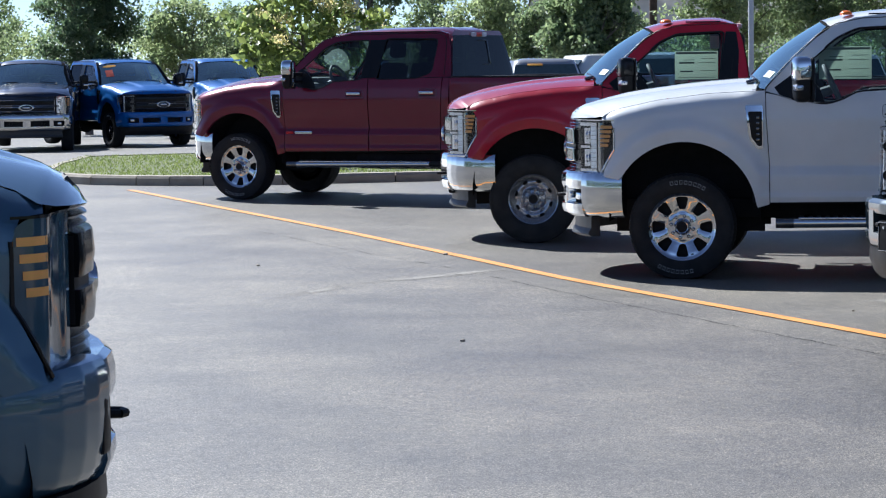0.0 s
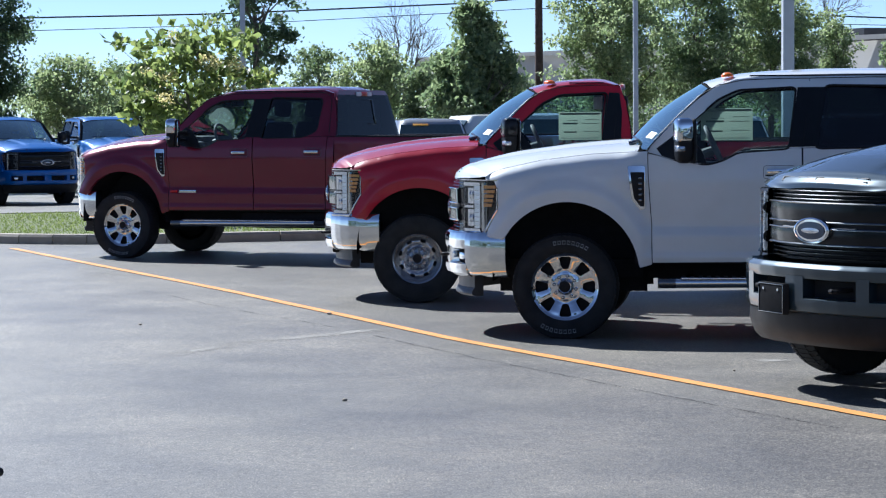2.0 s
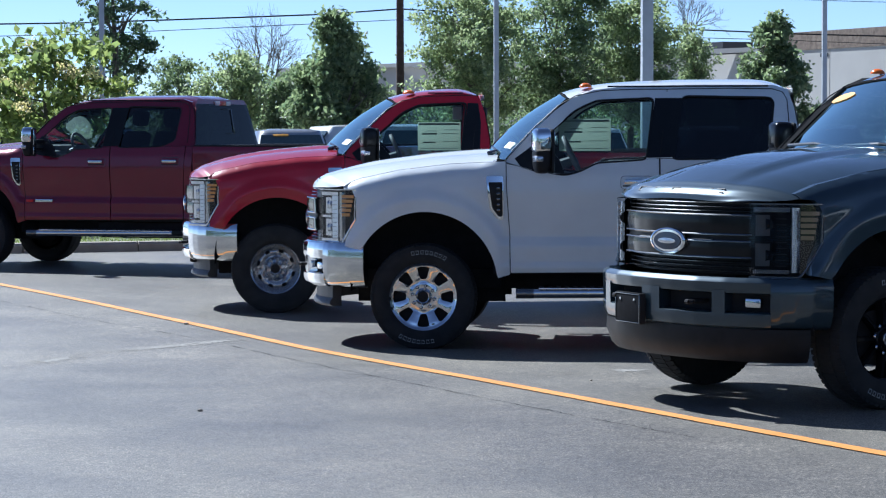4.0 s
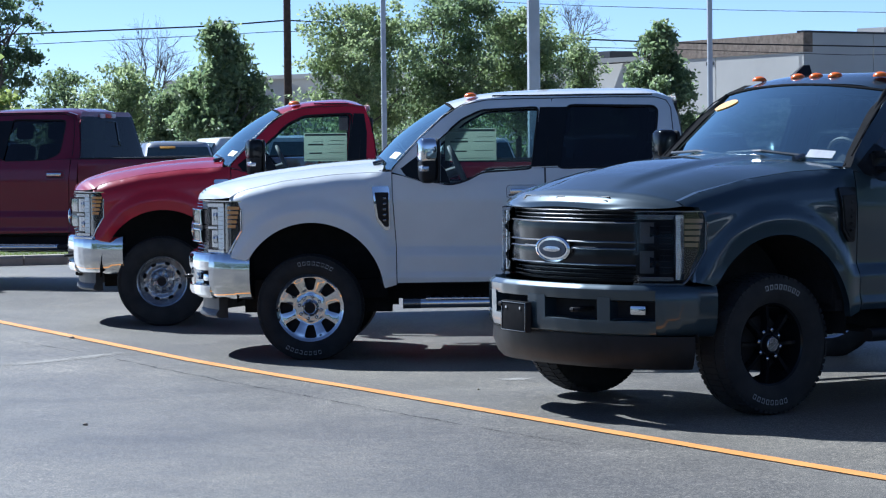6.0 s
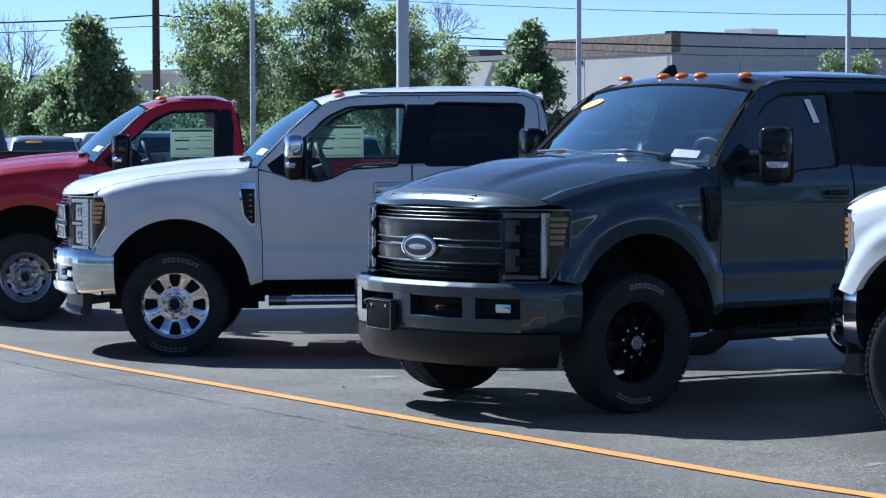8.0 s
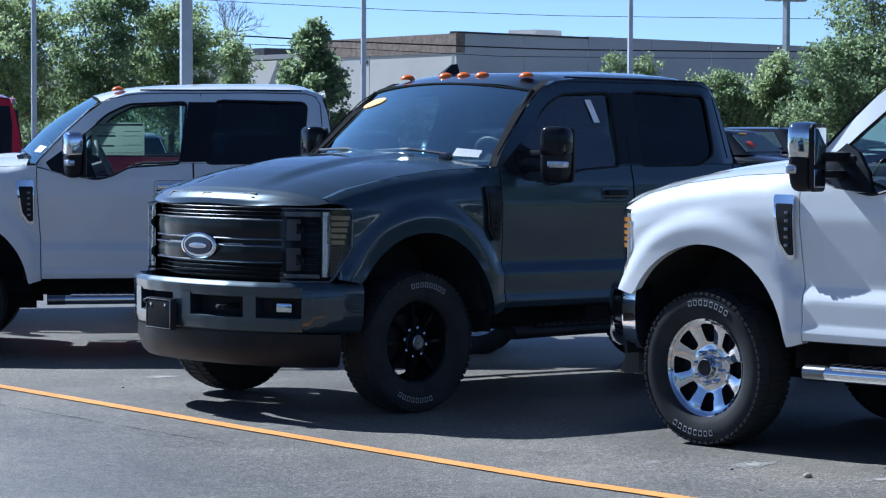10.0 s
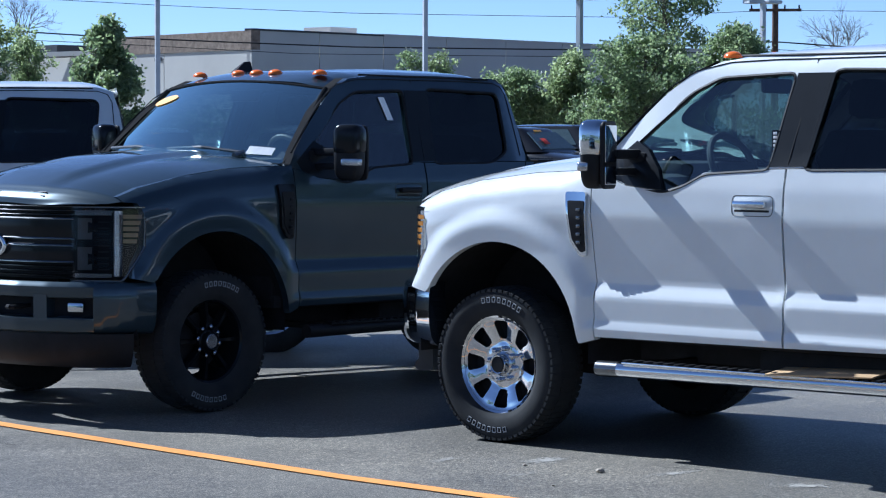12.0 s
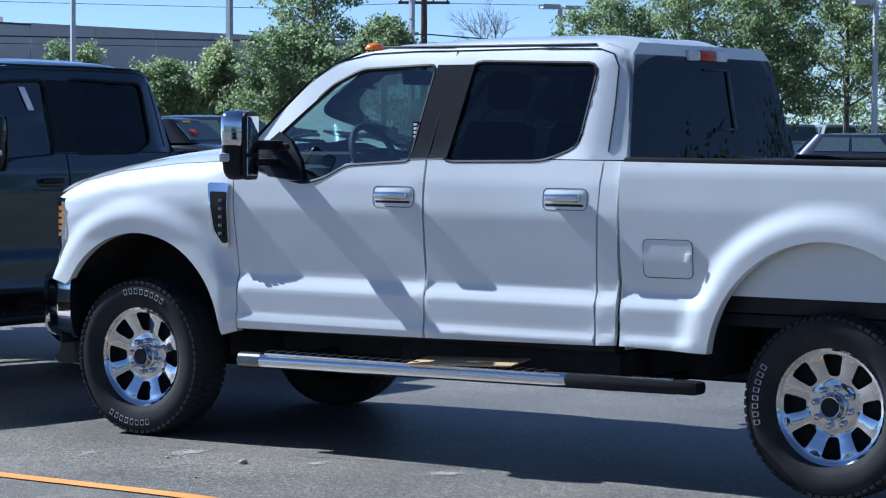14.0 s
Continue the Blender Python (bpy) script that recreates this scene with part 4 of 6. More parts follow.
        put("mirror_sail", panel([(-0.725, 1.512), (-0.77, 1.452), (-0.89, 1.415), (-1.12, 1.395), (-1.08, 1.50), (-0.99, 1.60), (-0.90, 1.645), (-0.81, 1.575)], lambda x, z: cab_y(x, z) + 0.003, 0.03, 0.06), PILLAR, m)
        put("door_lining", join(box(-1.80, -0.72, 0.80, 0.87, 0.95, 1.372, 0.03), box(-1.80, -1.42, 0.79, 0.86, 1.36, 1.478, 0.02), box(-1.70, -1.05, 0.70, 0.81, 1.12, 1.20, 0.02)), DASH, base)
        # arch lining
        for cx, cz, r, nm in ((-0.02, 0.52, 0.60, "wheel_arch_liner"), (axle, 0.57, 0.625, "wheel_arch_liner")):
            put(nm, grid(20, 2, lambda u, v: (cx + r * math.cos(math.pi * (1.06 * u - 0.03)), 0.40 + 0.555 * v, cz + r * math.sin(math.pi * (1.06 * u - 0.03)))), UNDER, base)
            put("arch_wall", ([(cx - r, 0.42, 0.35), (cx + r, 0.42, 0.35), (cx + r, 0.42, cz + r), (cx - r, 0.42, cz + r)], [(0, 1, 2, 3)]), UNDER, base)
        put("bed_inner_panel", panel(arc(axle, 0.57, 0.612, 33, 147, 18), lambda x, z: 0.945, 0.02, 0.08), body, bs)
        if side_step:
            s0, s1 = -0.76, (-3.42 if cab == "crew" else -2.1)
            st = put("side_step", tube((s0, 1.022, 0.455), (s1 + 0.12, 1.022, 0.475), 0.040, 0.040, 16), CHROME if trim == "chrome" else BLACK, base, "bright side step bar")
            put("end_cap", tube((s0 + 0.02, 1.022, 0.455), (s0 - 0.12, 1.022, 0.456), 0.0415, 0.0415, 14), DARK_STEEL if trim == "chrome" else BLACK, st)
            put("step_pad", box(s1 + 0.72, s0 - 0.16, 0.985, 1.062, 0.490, 0.500, 0.003), PLATE if trim == "chrome" else BLACK, st)
            for k in range(26):
                x = s0 - 0.18 - k * (abs(s1 - s0) - 0.95) / 26
                put("cleat", box(x - 0.016, x + 0.016, 0.987, 1.060, 0.500, 0.511, 0.004), BLACK, st)
            put("end_pad", box(s1 - 0.02, s1 + 0.70, 0.962, 1.068, 0.440, 0.505, 0.026), BLACK, st)
            for x in (-1.0, -2.0, -3.1 if cab == "crew" else -2.05):
                put("bracket", box(x, x + 0.06, 0.45, 1.0, 0.45, 0.49, 0.01), UNDER, st)
        wheel(base, 0.0, side, tyre_r, wheels, steer)
        wheel(base, axle, side, tyre_r, wheels, 0.0, -0.25)
        # rear lamp
        put("tail_lamp", box(tail - 0.01, tail + 0.16, 0.80, 1.002, 0.98, 1.44, 0.03), REDLENS, base)
    fuel = rounded([(rel - 3.115, 1.155), (rel - 3.375, 1.155), (rel - 3.375, 0.975), (rel - 3.115, 0.975)], 0.03)
    part("fuel_door", panel(fuel, lambda x, z: rear_y(x, z) + 0.004, 0.008, 0.05), body, base)
    part("fuel_seam", join(*[tube((a[0], rear_y(*a) + 0.004, a[1]), (b[0], rear_y(*b) + 0.004, b[1]), 0.0022, 0.0022, 5, False) for a, b in zip(fuel, fuel[1:] + fuel[:1])]), AIR_DAM, base)
    # hood and its nose
    sheet = hood_sheet(adv, drop)
    hood = part("hood", sheet, body, base, sharp=50)

    def hood_front(y, z):
        """How far ahead the hood's front lies at a height."""
        near = sorted((abs(p[2] - z) + abs(p[1] - y) * 0.5, p[0]) for p in sheet[0] if p[0] > 0.6)[:3]
        return sum(p[1] for p in near) / 3

    for k in range(9):
        if k == 5:
            continue
        y = -0.44 + 0.10 * k
        spot = pose(hood_front(y, 1.338 - drop) - 0.004, y, 1.338 - drop, 0, -40, 0)
        strokes = join(box(-0.012, 0.0015, -0.038, 0.038, 0.011, 0.017, 0.0005), box(-0.012, 0.0015, -0.038, 0.038, -0.017, -0.011, 0.0005), box(-0.012, 0.0012, -0.038, -0.028, -0.011, 0.011, 0.0005))
        part("badge_bar", moved(strokes, spot), BADGE_GREY, hood)
    part("cowl", grid(4, 16, lambda u, v: (-0.37 - 0.26 * (2 * v - 1) ** 2 - 0.16 * u, 0.90 * (2 * v - 1), 1.548 - 0.055 * (2 * v - 1) ** 2 - 0.045 * u)), BLACK, base)
    # glass
    ws = part("windshield", windshield(), SCREEN, base)
    ws.visible_shadow = False
    for s in (-1, 1):
        part("windshield_trim", chain([screen_point(u / 10, s * 0.985, 0.002) for u in range(11)], 0.014, 8), UNDER, ws)
    part("windshield_trim", chain([screen_point(0.995, s / 8, 0.0) for s in range(-8, 9)], 0.010, 6), UNDER, ws)
    for y0, y1 in ((0.62, -0.02), (-0.02, -0.64)):
        part("wiper", join(chain([(-0.52 - 0.08 * abs(y0), y0, 1.568), (-0.505, (y0 + y1) / 2, 1.600), (-0.495 - 0.08 * abs(y1), y1, 1.588)], 0.011, 6), tube((-0.44 - 0.08 * abs(y0), y0, 1.545), (-0.52 - 0.08 * abs(y0), y0, 1.570), 0.022, 0.016, 8)), DARK_STEEL, base)
    roof = part("roof", roof_sheet(cab_back + 0.065), body, base, sharp=50)
    for s in (-0.52, -0.16, 0.0, 0.16, 0.52) if "lamps" in extras else ():
        part("roof_lamp", moved(([(x * 0.050, y * 0.052, z * 0.034) for x, y, z in dome(8, 12)[0]], dome(8, 12)[1]), Matrix.Translation((-1.255 - 0.06 * s * s, s * 1.12, 2.084 - 0.03 * s * s))), CAB_AMBER, roof, "orange roof marker lamp")
    if "fin" in extras:
        part("aerial_fin", moved(([(0.0, -0.018, 0), (0.0, 0.018, 0), (-0.17, 0.03, 0), (-0.17, -0.03, 0), (-0.11, -0.006, 0.075), (-0.11, 0.006, 0.075), (-0.16, 0.008, 0.08), (-0.16, -0.008, 0.08)], [(0, 1, 5, 4), (1, 2, 6, 5), (2, 3, 7, 6), (3, 0, 4, 7), (4, 5, 6, 7)]), Matrix.Translation((-1.36, -0.36, 2.106))), BLACK, roof)
    # back of the cab
    cb = cab_back
    back = [(0.93, 0.62), (0.95, 1.50), (0.897, 1.56), (0.79, 1.86), (0.737, 2.03), (0.66, 2.088)]
    full = [(-y, z) for y, z in back] + [(y, z) for y, z in back[::-1]]
    glass_poly = rounded([(-0.905, 1.520), (0.905, 1.520), (0.728, 2.030), (-0.728, 2.030)], 0.03)

    def lean(y, z):
        return cb - 0.045 + 0.17 * max(0.0, z - 1.52) + 0.012 * (y / 0.9) ** 4

    def rear_face(vf):
        return [(y, x, z) for x, y, z in vf[0]], vf[1]

    part("cab_back", rear_face(panel(full, lambda y, z: lean(y, z), 0, 0.08, [glass_poly])), body, base)
    rg = part("rear_glass", rear_face(panel(glass_poly, lambda y, z: lean(y, z) - 0.003, 0, 0.1)), TINT, base)
    part("slider_frame", join(*[moved(box(-0.008, 0.004, y0, y1, z0, z1, 0.003), pose(cb - 0.047, 0, 1.52, 0, 9.6, 0)) for y0, y1, z0, z1 in ((-0.225, -0.185, 0.145, 0.46), (-0.19, 0.06, 0.448, 0.46), (-0.19, 0.02, 0.145, 0.156))]), GLOSS_BLACK, rg)
    br = part("brake_lamp", box(cb + 0.020, cb + 0.13, -0.085, 0.085, 2.012, 2.066, 0.012), REDLENS, base, "red brake lamp between clear cargo lamps")
    part("cargo_lamp", box(cb + 0.021, cb + 0.13, 0.087, 0.21, 2.012, 2.064, 0.012), WHITE_PAPER, br)
    part("cargo_lamp", box(cb + 0.021, cb + 0.13, -0.21, -0.087, 2.012, 2.064, 0.012), WHITE_PAPER, br)
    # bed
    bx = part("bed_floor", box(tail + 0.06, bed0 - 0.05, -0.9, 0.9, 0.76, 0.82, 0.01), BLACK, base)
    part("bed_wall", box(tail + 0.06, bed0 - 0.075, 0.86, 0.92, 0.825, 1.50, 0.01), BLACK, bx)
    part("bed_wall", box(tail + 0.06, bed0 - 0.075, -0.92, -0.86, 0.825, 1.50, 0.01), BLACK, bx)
    part("bed_wall", box(bed0 - 0.07, bed0 - 0.02, -0.95, 0.95, 0.66, 1.50, 0.01), BLACK, bx)
    for s in (1, -1):
        part("bed_rail_cap", box(tail + 0.02, bed0 - 0.01, min(s * 0.87, s * 0.985), max(s * 0.87, s * 0.985), 1.505, 1.535, 0.01), BLACK, bx)
    gate = part("tailgate", box(tail - 0.02, tail + 0.05, -0.80, 0.80, 0.82, 1.515, 0.03), body, base)
    part("gate_handle", box(tail - 0.032, tail - 0.018, -0.14, 0.14, 1.32, 1.40, 0.01), BLACK, gate)
    part("rear_bumper", box(tail - 0.16, tail - 0.01, -0.98, 0.98, 0.56, 0.76, 0.04), CHROME if trim == "chrome" else body, base)
    # grille
    front_end(base, body, grille, trim, adv, bumper_x, "plate" in extras, "no_fog" not in extras, drop)
    # floor pan, frame and axles
    part("floor_pan", join(box(cb + 0.02, -0.55, -0.93, 0.93, 0.60, 0.68, 0.02), box(-0.62, -0.55, -0.9, 0.9, 0.60, 1.50, 0.01), box(-0.50, 0.72, -0.40, 0.40, 0.62, 1.20, 0.05)), UNDER, base)
    part("chassis_frame", join(box(tail + 0.05, 0.85, 0.38, 0.50, 0.46, 0.62, 0.02), box(tail + 0.05, 0.85, -0.50, -0.38, 0.46, 0.62, 0.02), tube((0, -0.85, 0.42), (0, 0.85, 0.42), 0.06, 0.06, 12), tube((axle, -0.85, 0.42), (axle, 0.85, 0.42), 0.06, 0.06, 12),
                               tube((axle + 0.17, 0, 0.42), (axle - 0.17, 0, 0.42), 0.16, 0.13, 14), tube((-0.4, 0.1, 0.5), (axle, 0, 0.44), 0.045, 0.045, 10), box(-2.9, -1.6, 0.5, 0.82, 0.40, 0.60, 0.05), tube((-1.2, -0.3, 0.44), (-3.3, -0.3, 0.44), 0.08, 0.08, 12)), UNDER, base)
    if interior:
        seats(base, cab)
    return t


def dome(nu, nv):
    vs, fs = [], []
    for i in range(nu + 1):
        p = math.pi / 2 * i / nu
        for j in range(nv):
            a = 2 * math.pi * j / nv
            vs.append((math.cos(p) * math.cos(a), math.cos(p) * math.sin(a), math.sin(p)))
    for i in range(nu):
        for j in range(nv):
            k = (j + 1) % nv
            fs.append((i * nv + j, i * nv + k, (i + 1) * nv + k, (i + 1) * nv + j))
    return vs, fs


def seats(base, cab):
    for row, x in enumerate((-1.55, -2.33) if cab == "crew" else (-1.50,)):
        for s in (0.42, -0.42):
            st = part("seat", box(x - 0.30, x + 0.22, s - 0.27, s + 0.27, 0.95, 1.10, 0.06), SEAT, base)
            part("backrest", moved(box(-0.08, 0.08, -0.26, 0.26, 0, 0.66, 0.07), pose(x - 0.26, s, 1.06, 0, -14, 0)), SEAT, st)
            part("headrest", moved(box(-0.06, 0.06, -0.14, 0.14, 0, 0.20, 0.06), pose(x - 0.44, s, 1.76, 0, -8, 0)), SEAT, st)
    d = part("dashboard", join(box(-1.02, -0.58, -0.84, 0.84, 1.24, 1.47, 0.07), box(-0.98, -0.62, 0.20, 0.62, 1.42, 1.535, 0.05), box(-0.95, -0.60, -0.62, -0.20, 1.40, 1.49, 0.05)), DASH, base)
    w = moved(lathe([(0.19 + 0.018 * math.cos(a), 0.018 * math.sin(a)) for a in [2 * math.pi * i / 8 for i in range(9)]], 32), pose(-1.17, 0.42, 1.50, 0, 0, -90) @ pose(0, 0, 0, -25, 0, 0))
    part("steering_wheel", join(w, moved(box(-0.17, 0.17, -0.02, 0.02, -0.05, 0.03, 0.015), pose(-1.17, 0.42, 1.50, 0, 0, -90) @ pose(0, 0, 0, -25, 0, 0)), tube((-1.16, 0.42, 1.49), (-0.9, 0.42, 1.40), 0.04, 0.05, 10)), DASH, base)
    part("rear_view_mirror", box(-1.17, -1.13, -0.13, 0.13, 1.90, 1.98, 0.02), BLACK, base)


def front_end(base, body, style, trim, adv, bx, plate, fog, drop=0.0):
    """Grille, bumper and air dam."""
    dark = style != "chrome"
    bar = CHROME if not dark else DARK_STEEL
    dz = Matrix.Translation((0, 0, -drop))

    def piece(nm, vf, mat, parent, lab=""):
        return part(nm, moved(vf, dz), mat, parent, lab)

    g = piece("grille", sweep(plan_path(0.88 + adv, 0.68), [(-0.08, 0.835), (0.0, 0.835), (0.0, 1.285), (-0.08, 1.285)]), BLACK, base, "wide grille with stacked bars")
    for z in (0.850, 0.877, 0.904, 1.212, 1.237, 1.262):
        piece("slat", sweep(plan_path(0.925 + adv, 0.655), [(-0.06, z), (0.006, z + 0.002), (0.010, z + 0.007), (-0.06, z + 0.014)]), bar, g)
    out = 0.945 + adv + (0.0 if dark else 0.012)
    for z0, z1 in ((0.932, 1.042), (1.070, 1.200)):
        wide = piece("wide_bar", sweep(plan_path(out, 0.632), [(-0.08, z0), (0.004, z0 + 0.004), (0.010, (z0 + z1) / 2), (0.004, z1 - 0.004), (-0.08, z1)]), GLOSS_BLACK, g)
        for z in (z0, z1 - 0.013) if fog else ():
            piece("bar_edge", sweep(plan_path(out + 0.008, 0.638), [(-0.07, z), (0.004, z + 0.001), (0.008, z + 0.0065), (0.004, z + 0.012), (-0.07, z + 0.013)]), bar, wide)
        for s in (1, -1) if fog and not dark else ():
            piece("bar_end", chain([(out + 0.006 - lerp(0.630, BOW), s * 0.632, z0 + 0.008), (out + 0.010 - lerp(0.625, BOW), s * 0.630, z1 - 0.008)], 0.008, 8), CHROME, wide)
    piece("grille_clamp", sweep(plan_path(0.935 + adv + (0.0 if dark else 0.012), 0.628), [(-0.08, 0.94), (0.0, 0.94), (0.0, 1.19), (-0.08, 1.19)]), BLACK, g)
    piece("grille_strip", sweep(plan_path(0.952 + adv, 0.36), [(-0.02, 1.033), (0.0, 1.033), (0.002, 1.045), (-0.02, 1.050)]), STEEL if dark else CHROME, g)
    for s in (1, -1):
        piece("grille_side", moved(box(-0.06, 0.004, -0.012, 0.012, 0.845, 1.268, 0.010), pose(0.920 + adv - lerp(0.66, BOW), s * 0.660, 0, 0, 0, s * 26)), GLOSS_BLACK, g)

    def oval(profile, wide, tall, ahead):
        return moved(lathe(profile, 40), Matrix.Translation((ahead + adv, 0, 1.025)) @ Matrix.Rotation(radians(-90), 4, "Z") @ Matrix.Diagonal((wide, 1.0, tall, 1)))

    b = piece("emblem", oval([(0.0, 0.012), (0.86, 0.010), (0.90, 0.016), (1.0, 0.010), (1.0, -0.02)], 0.176, 0.079, 0.958), CHROME, g, "plain chrome-rimmed dark oval emblem")
    piece("emblem_face", oval([(0.0, 0.016), (0.85, 0.013)], 0.158, 0.064, 0.959), BADGE_BLUE, b)
    piece("emblem_bar", oval([(0.0, 0.020), (0.85, 0.018)], 0.105, 0.020, 0.959), BARE, b)
    # bumper: a top beam, an open band with fog lamps and hooks, and a lower beam
    metal = CHROME if trim == "chrome" else body
    end = 0.83 if fog else 0.62
    path = [p for p in bumper_path(bx, 1.0, 60) if abs(p[1]) <= end + 0.02]
    bp = part("front_bumper", sweep(path, [(-0.14, 0.835 - 2 * drop), (-0.025, 0.852 - 2 * drop), (-0.004, 0.838 - 2 * drop), (0.006, 0.80 - drop), (0.006, 0.745), (-0.004, 0.715), (-0.03, 0.705), (-0.14, 0.72)]), metal, base, "deep bowed front bumper with fog lamps")
    part("lower_beam", sweep(path, [(-0.12, 0.600), (-0.02, 0.604), (0.002, 0.592), (0.004, 0.555), (-0.010, 0.515), (-0.05, 0.490), (-0.14, 0.495)]), metal, bp)
    part("bumper_inner", sweep(bumper_path(bx - 0.09, 0.94, 16), [(-0.06, 0.56), (0.0, 0.56), (0.0, 0.76), (-0.06, 0.76)]), UNDER, bp)
    dense = bumper_path(bx + 0.002, 1.0, 90)
    for y0, y1 in ((-1.01, -end), (end, 1.01)):
        pts = [p for p in bumper_path(bx + 0.004, 1.0, 90) if y0 <= p[1] <= y1]
        part("bumper_end", sweep(pts, [(-0.10, 0.856 - 2 * drop), (-0.035, 0.855 - 2 * drop), (-0.012, 0.846 - 2 * drop), (0.0, 0.826 - 2 * drop), (0.007, 0.78 - drop), (0.009, 0.70), (0.005, 0.62), (-0.010, 0.55), (-0.03, 0.515), (-0.06, 0.495), (-0.12, 0.490)]), metal, bp)
    for y0, y1 in ((-0.61, -0.50), (-0.10, 0.10), (0.50, 0.61)) if fog else ((-0.10, 0.10),):
        pts = [p for p in dense if y0 <= p[1] <= y1]
        part("bumper_web", sweep(pts, [(-0.12, 0.585), (0.0, 0.585), (0.002, 0.73), (-0.12, 0.73)]), metal, bp)
    for s in (1, -1) if not fog and trim == "black" else ():
        part("bumper_slot", moved(box(-0.03, 0.012, -0.05, 0.05, 0.575, 0.745, 0.02), pose(bx - lerp(0.64, BOW_B), s * 0.64, 0, 0, 0, s * 24)), BLACK, bp)
    if plate:
        spot = pose(bx + 0.014, -0.20, 0.605 - drop, 0, 0, -8)
        pl = part("plate_holder", moved(box(-0.03, 0.012, -0.160, 0.160, -0.095, 0.095, 0.008), spot), UNDER, bp, "empty black plate holder")
        part("plate_rim", moved(join(box(0.011, 0.015, -0.156, 0.156, 0.084, 0.090, 0.001), box(0.011, 0.015, -0.156, 0.156, -0.090, -0.085, 0.001), box(0.011, 0.015, -0.156, -0.151, -0.085, 0.084, 0.001), box(0.011, 0.015, 0.151, 0.156, -0.085, 0.084, 0.001)), spot), DARK_STEEL, pl)
        for y in (-0.09, 0.09):
            part("plate_bolt", moved(tube((0.010, y, 0.055), (0.017, y, 0.055), 0.009, 0.009, 8), spot), STEEL, pl)
    for s in (1, -1):
        if fog:
            part("fog_lamp", moved(box(-0.03, 0.02, -0.050, 0.050, -0.028, 0.028, 0.012), pose(bx - lerp(0.73, BOW_B) - 0.05, s * 0.725, 0.655, 0, 0, s * 30)), CHROME, bp)
        part("tow_hook", chain([(x + bx - 0.985, s * y, z) for x, y, z in ((0.80, 0.40, 0.66), (0.965, 0.40, 0.65), (0.985, 0.385, 0.65), (0.985, 0.355, 0.65), (0.965, 0.34, 0.65), (0.80, 0.34, 0.66))], 0.014, 8), BLACK, bp)
    if trim == "chrome":
        part("air_dam", sweep(bumper_path(bx - 0.085, 0.80, 18), [(-0.10, 0.51), (-0.02, 0.51), (-0.02, 0.40), (0.0, 0.375), (0.006, 0.35), (-0.02, 0.33), (-0.10, 0.33)]), AIR_DAM, base)
    else:
        part("air_dam", sweep(bumper_path(bx - 0.03, 0.955, 18), [(-0.10, 0.49), (0.0, 0.50), (0.004, 0.42), (-0.03, 0.33), (-0.06, 0.30), (-0.10, 0.30)]), BLACK, base)


def truck_at(x, y, heading, lift=0.0):
    return pose(x, y, lift, 0, 0, heading)


# ---- the near trucks, with what is stuck to them ----
PRINT_PALE = plain("pale print", (0.27, 0.31, 0.28), 0.6)
PRINT_INK = plain("dark print on a price sheet", (0.16, 0.185, 0.165), 0.6)
def sticker(name, vf, mat, parent, label):
    return part(name, vf, mat, parent, label)


w2 = truck("pickup_truck", "white crew cab pickup with chrome eight-spoke wheels and side steps", truck_at(6.143, 12.962, 117.06, 0.024), WHITE, tyre_r=0.422, extras=("lamps",), glass=GREY_GLASS, nose_x=0.99)
part("fuel_tab", box(-3.372, -3.342, 1.004, 1.014, 1.05, 1.092, 0.003), WHITE_PAPER, w2, "small white paper tab")
lab = part("pillar_label", box(-1.778, -1.738, 0.905, 0.909, 1.57, 1.70, 0.001), GLOSS_BLACK, w2, "black code label with white bars")
for k in range(6):
    part("code_bar", box(-1.772 + 0.004 * (k % 2), -1.746, 0.908, 0.911, 1.578 + 0.02 * k, 1.590 + 0.02 * k, 0.001), WHITE_PAPER, lab)
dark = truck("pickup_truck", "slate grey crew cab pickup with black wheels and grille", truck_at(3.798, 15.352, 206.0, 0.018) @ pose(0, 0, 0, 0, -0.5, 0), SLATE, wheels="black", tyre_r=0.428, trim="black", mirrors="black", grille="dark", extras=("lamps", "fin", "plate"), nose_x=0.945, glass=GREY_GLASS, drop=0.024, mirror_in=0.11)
part("window_label", panel([(-1.575, 1.935), (-1.630, 1.935), (-1.672, 1.785), (-1.617, 1.785)], lambda x, z: cab_y(x, z) - 0.008, 0.002, 0.05), WHITE_PAPER, dark, "white strip label on the side window")
part("year_sticker", screen_patch(0.78, -0.72, 0.065, 0.19, 0.006), YELLOW_PAPER, dark, "orange yellow oval sticker")
part("windscreen_tag", screen_patch(0.13, 0.79, 0.045, 0.09, 0.005, False), WHITE_PAPER, dark, "small white tag on the windscreen")
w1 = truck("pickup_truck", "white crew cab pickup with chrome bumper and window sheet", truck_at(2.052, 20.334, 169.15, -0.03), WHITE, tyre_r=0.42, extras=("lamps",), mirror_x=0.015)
part("windscreen_tag", screen_patch(0.20, 0.80, 0.045, 0.07, 0.005, False), WHITE_PAPER, w1, "small white tag on the windscreen")
r2 = truck("pickup_truck", "bright red regular cab pickup with steel wheels", truck_at(0.926, 24.291, 174.95, -0.02), RED, cab="regular", wheels="steel", mirrors="black", side_step=False, extras=("lamps", "no_fog"), nose_x=0.94, bumper_x=0.955)
part("windscreen_tag", screen_patch(0.20, 0.80, 0.045, 0.07, 0.005, False), WHITE_PAPER, r2, "small white tag on the windscreen")
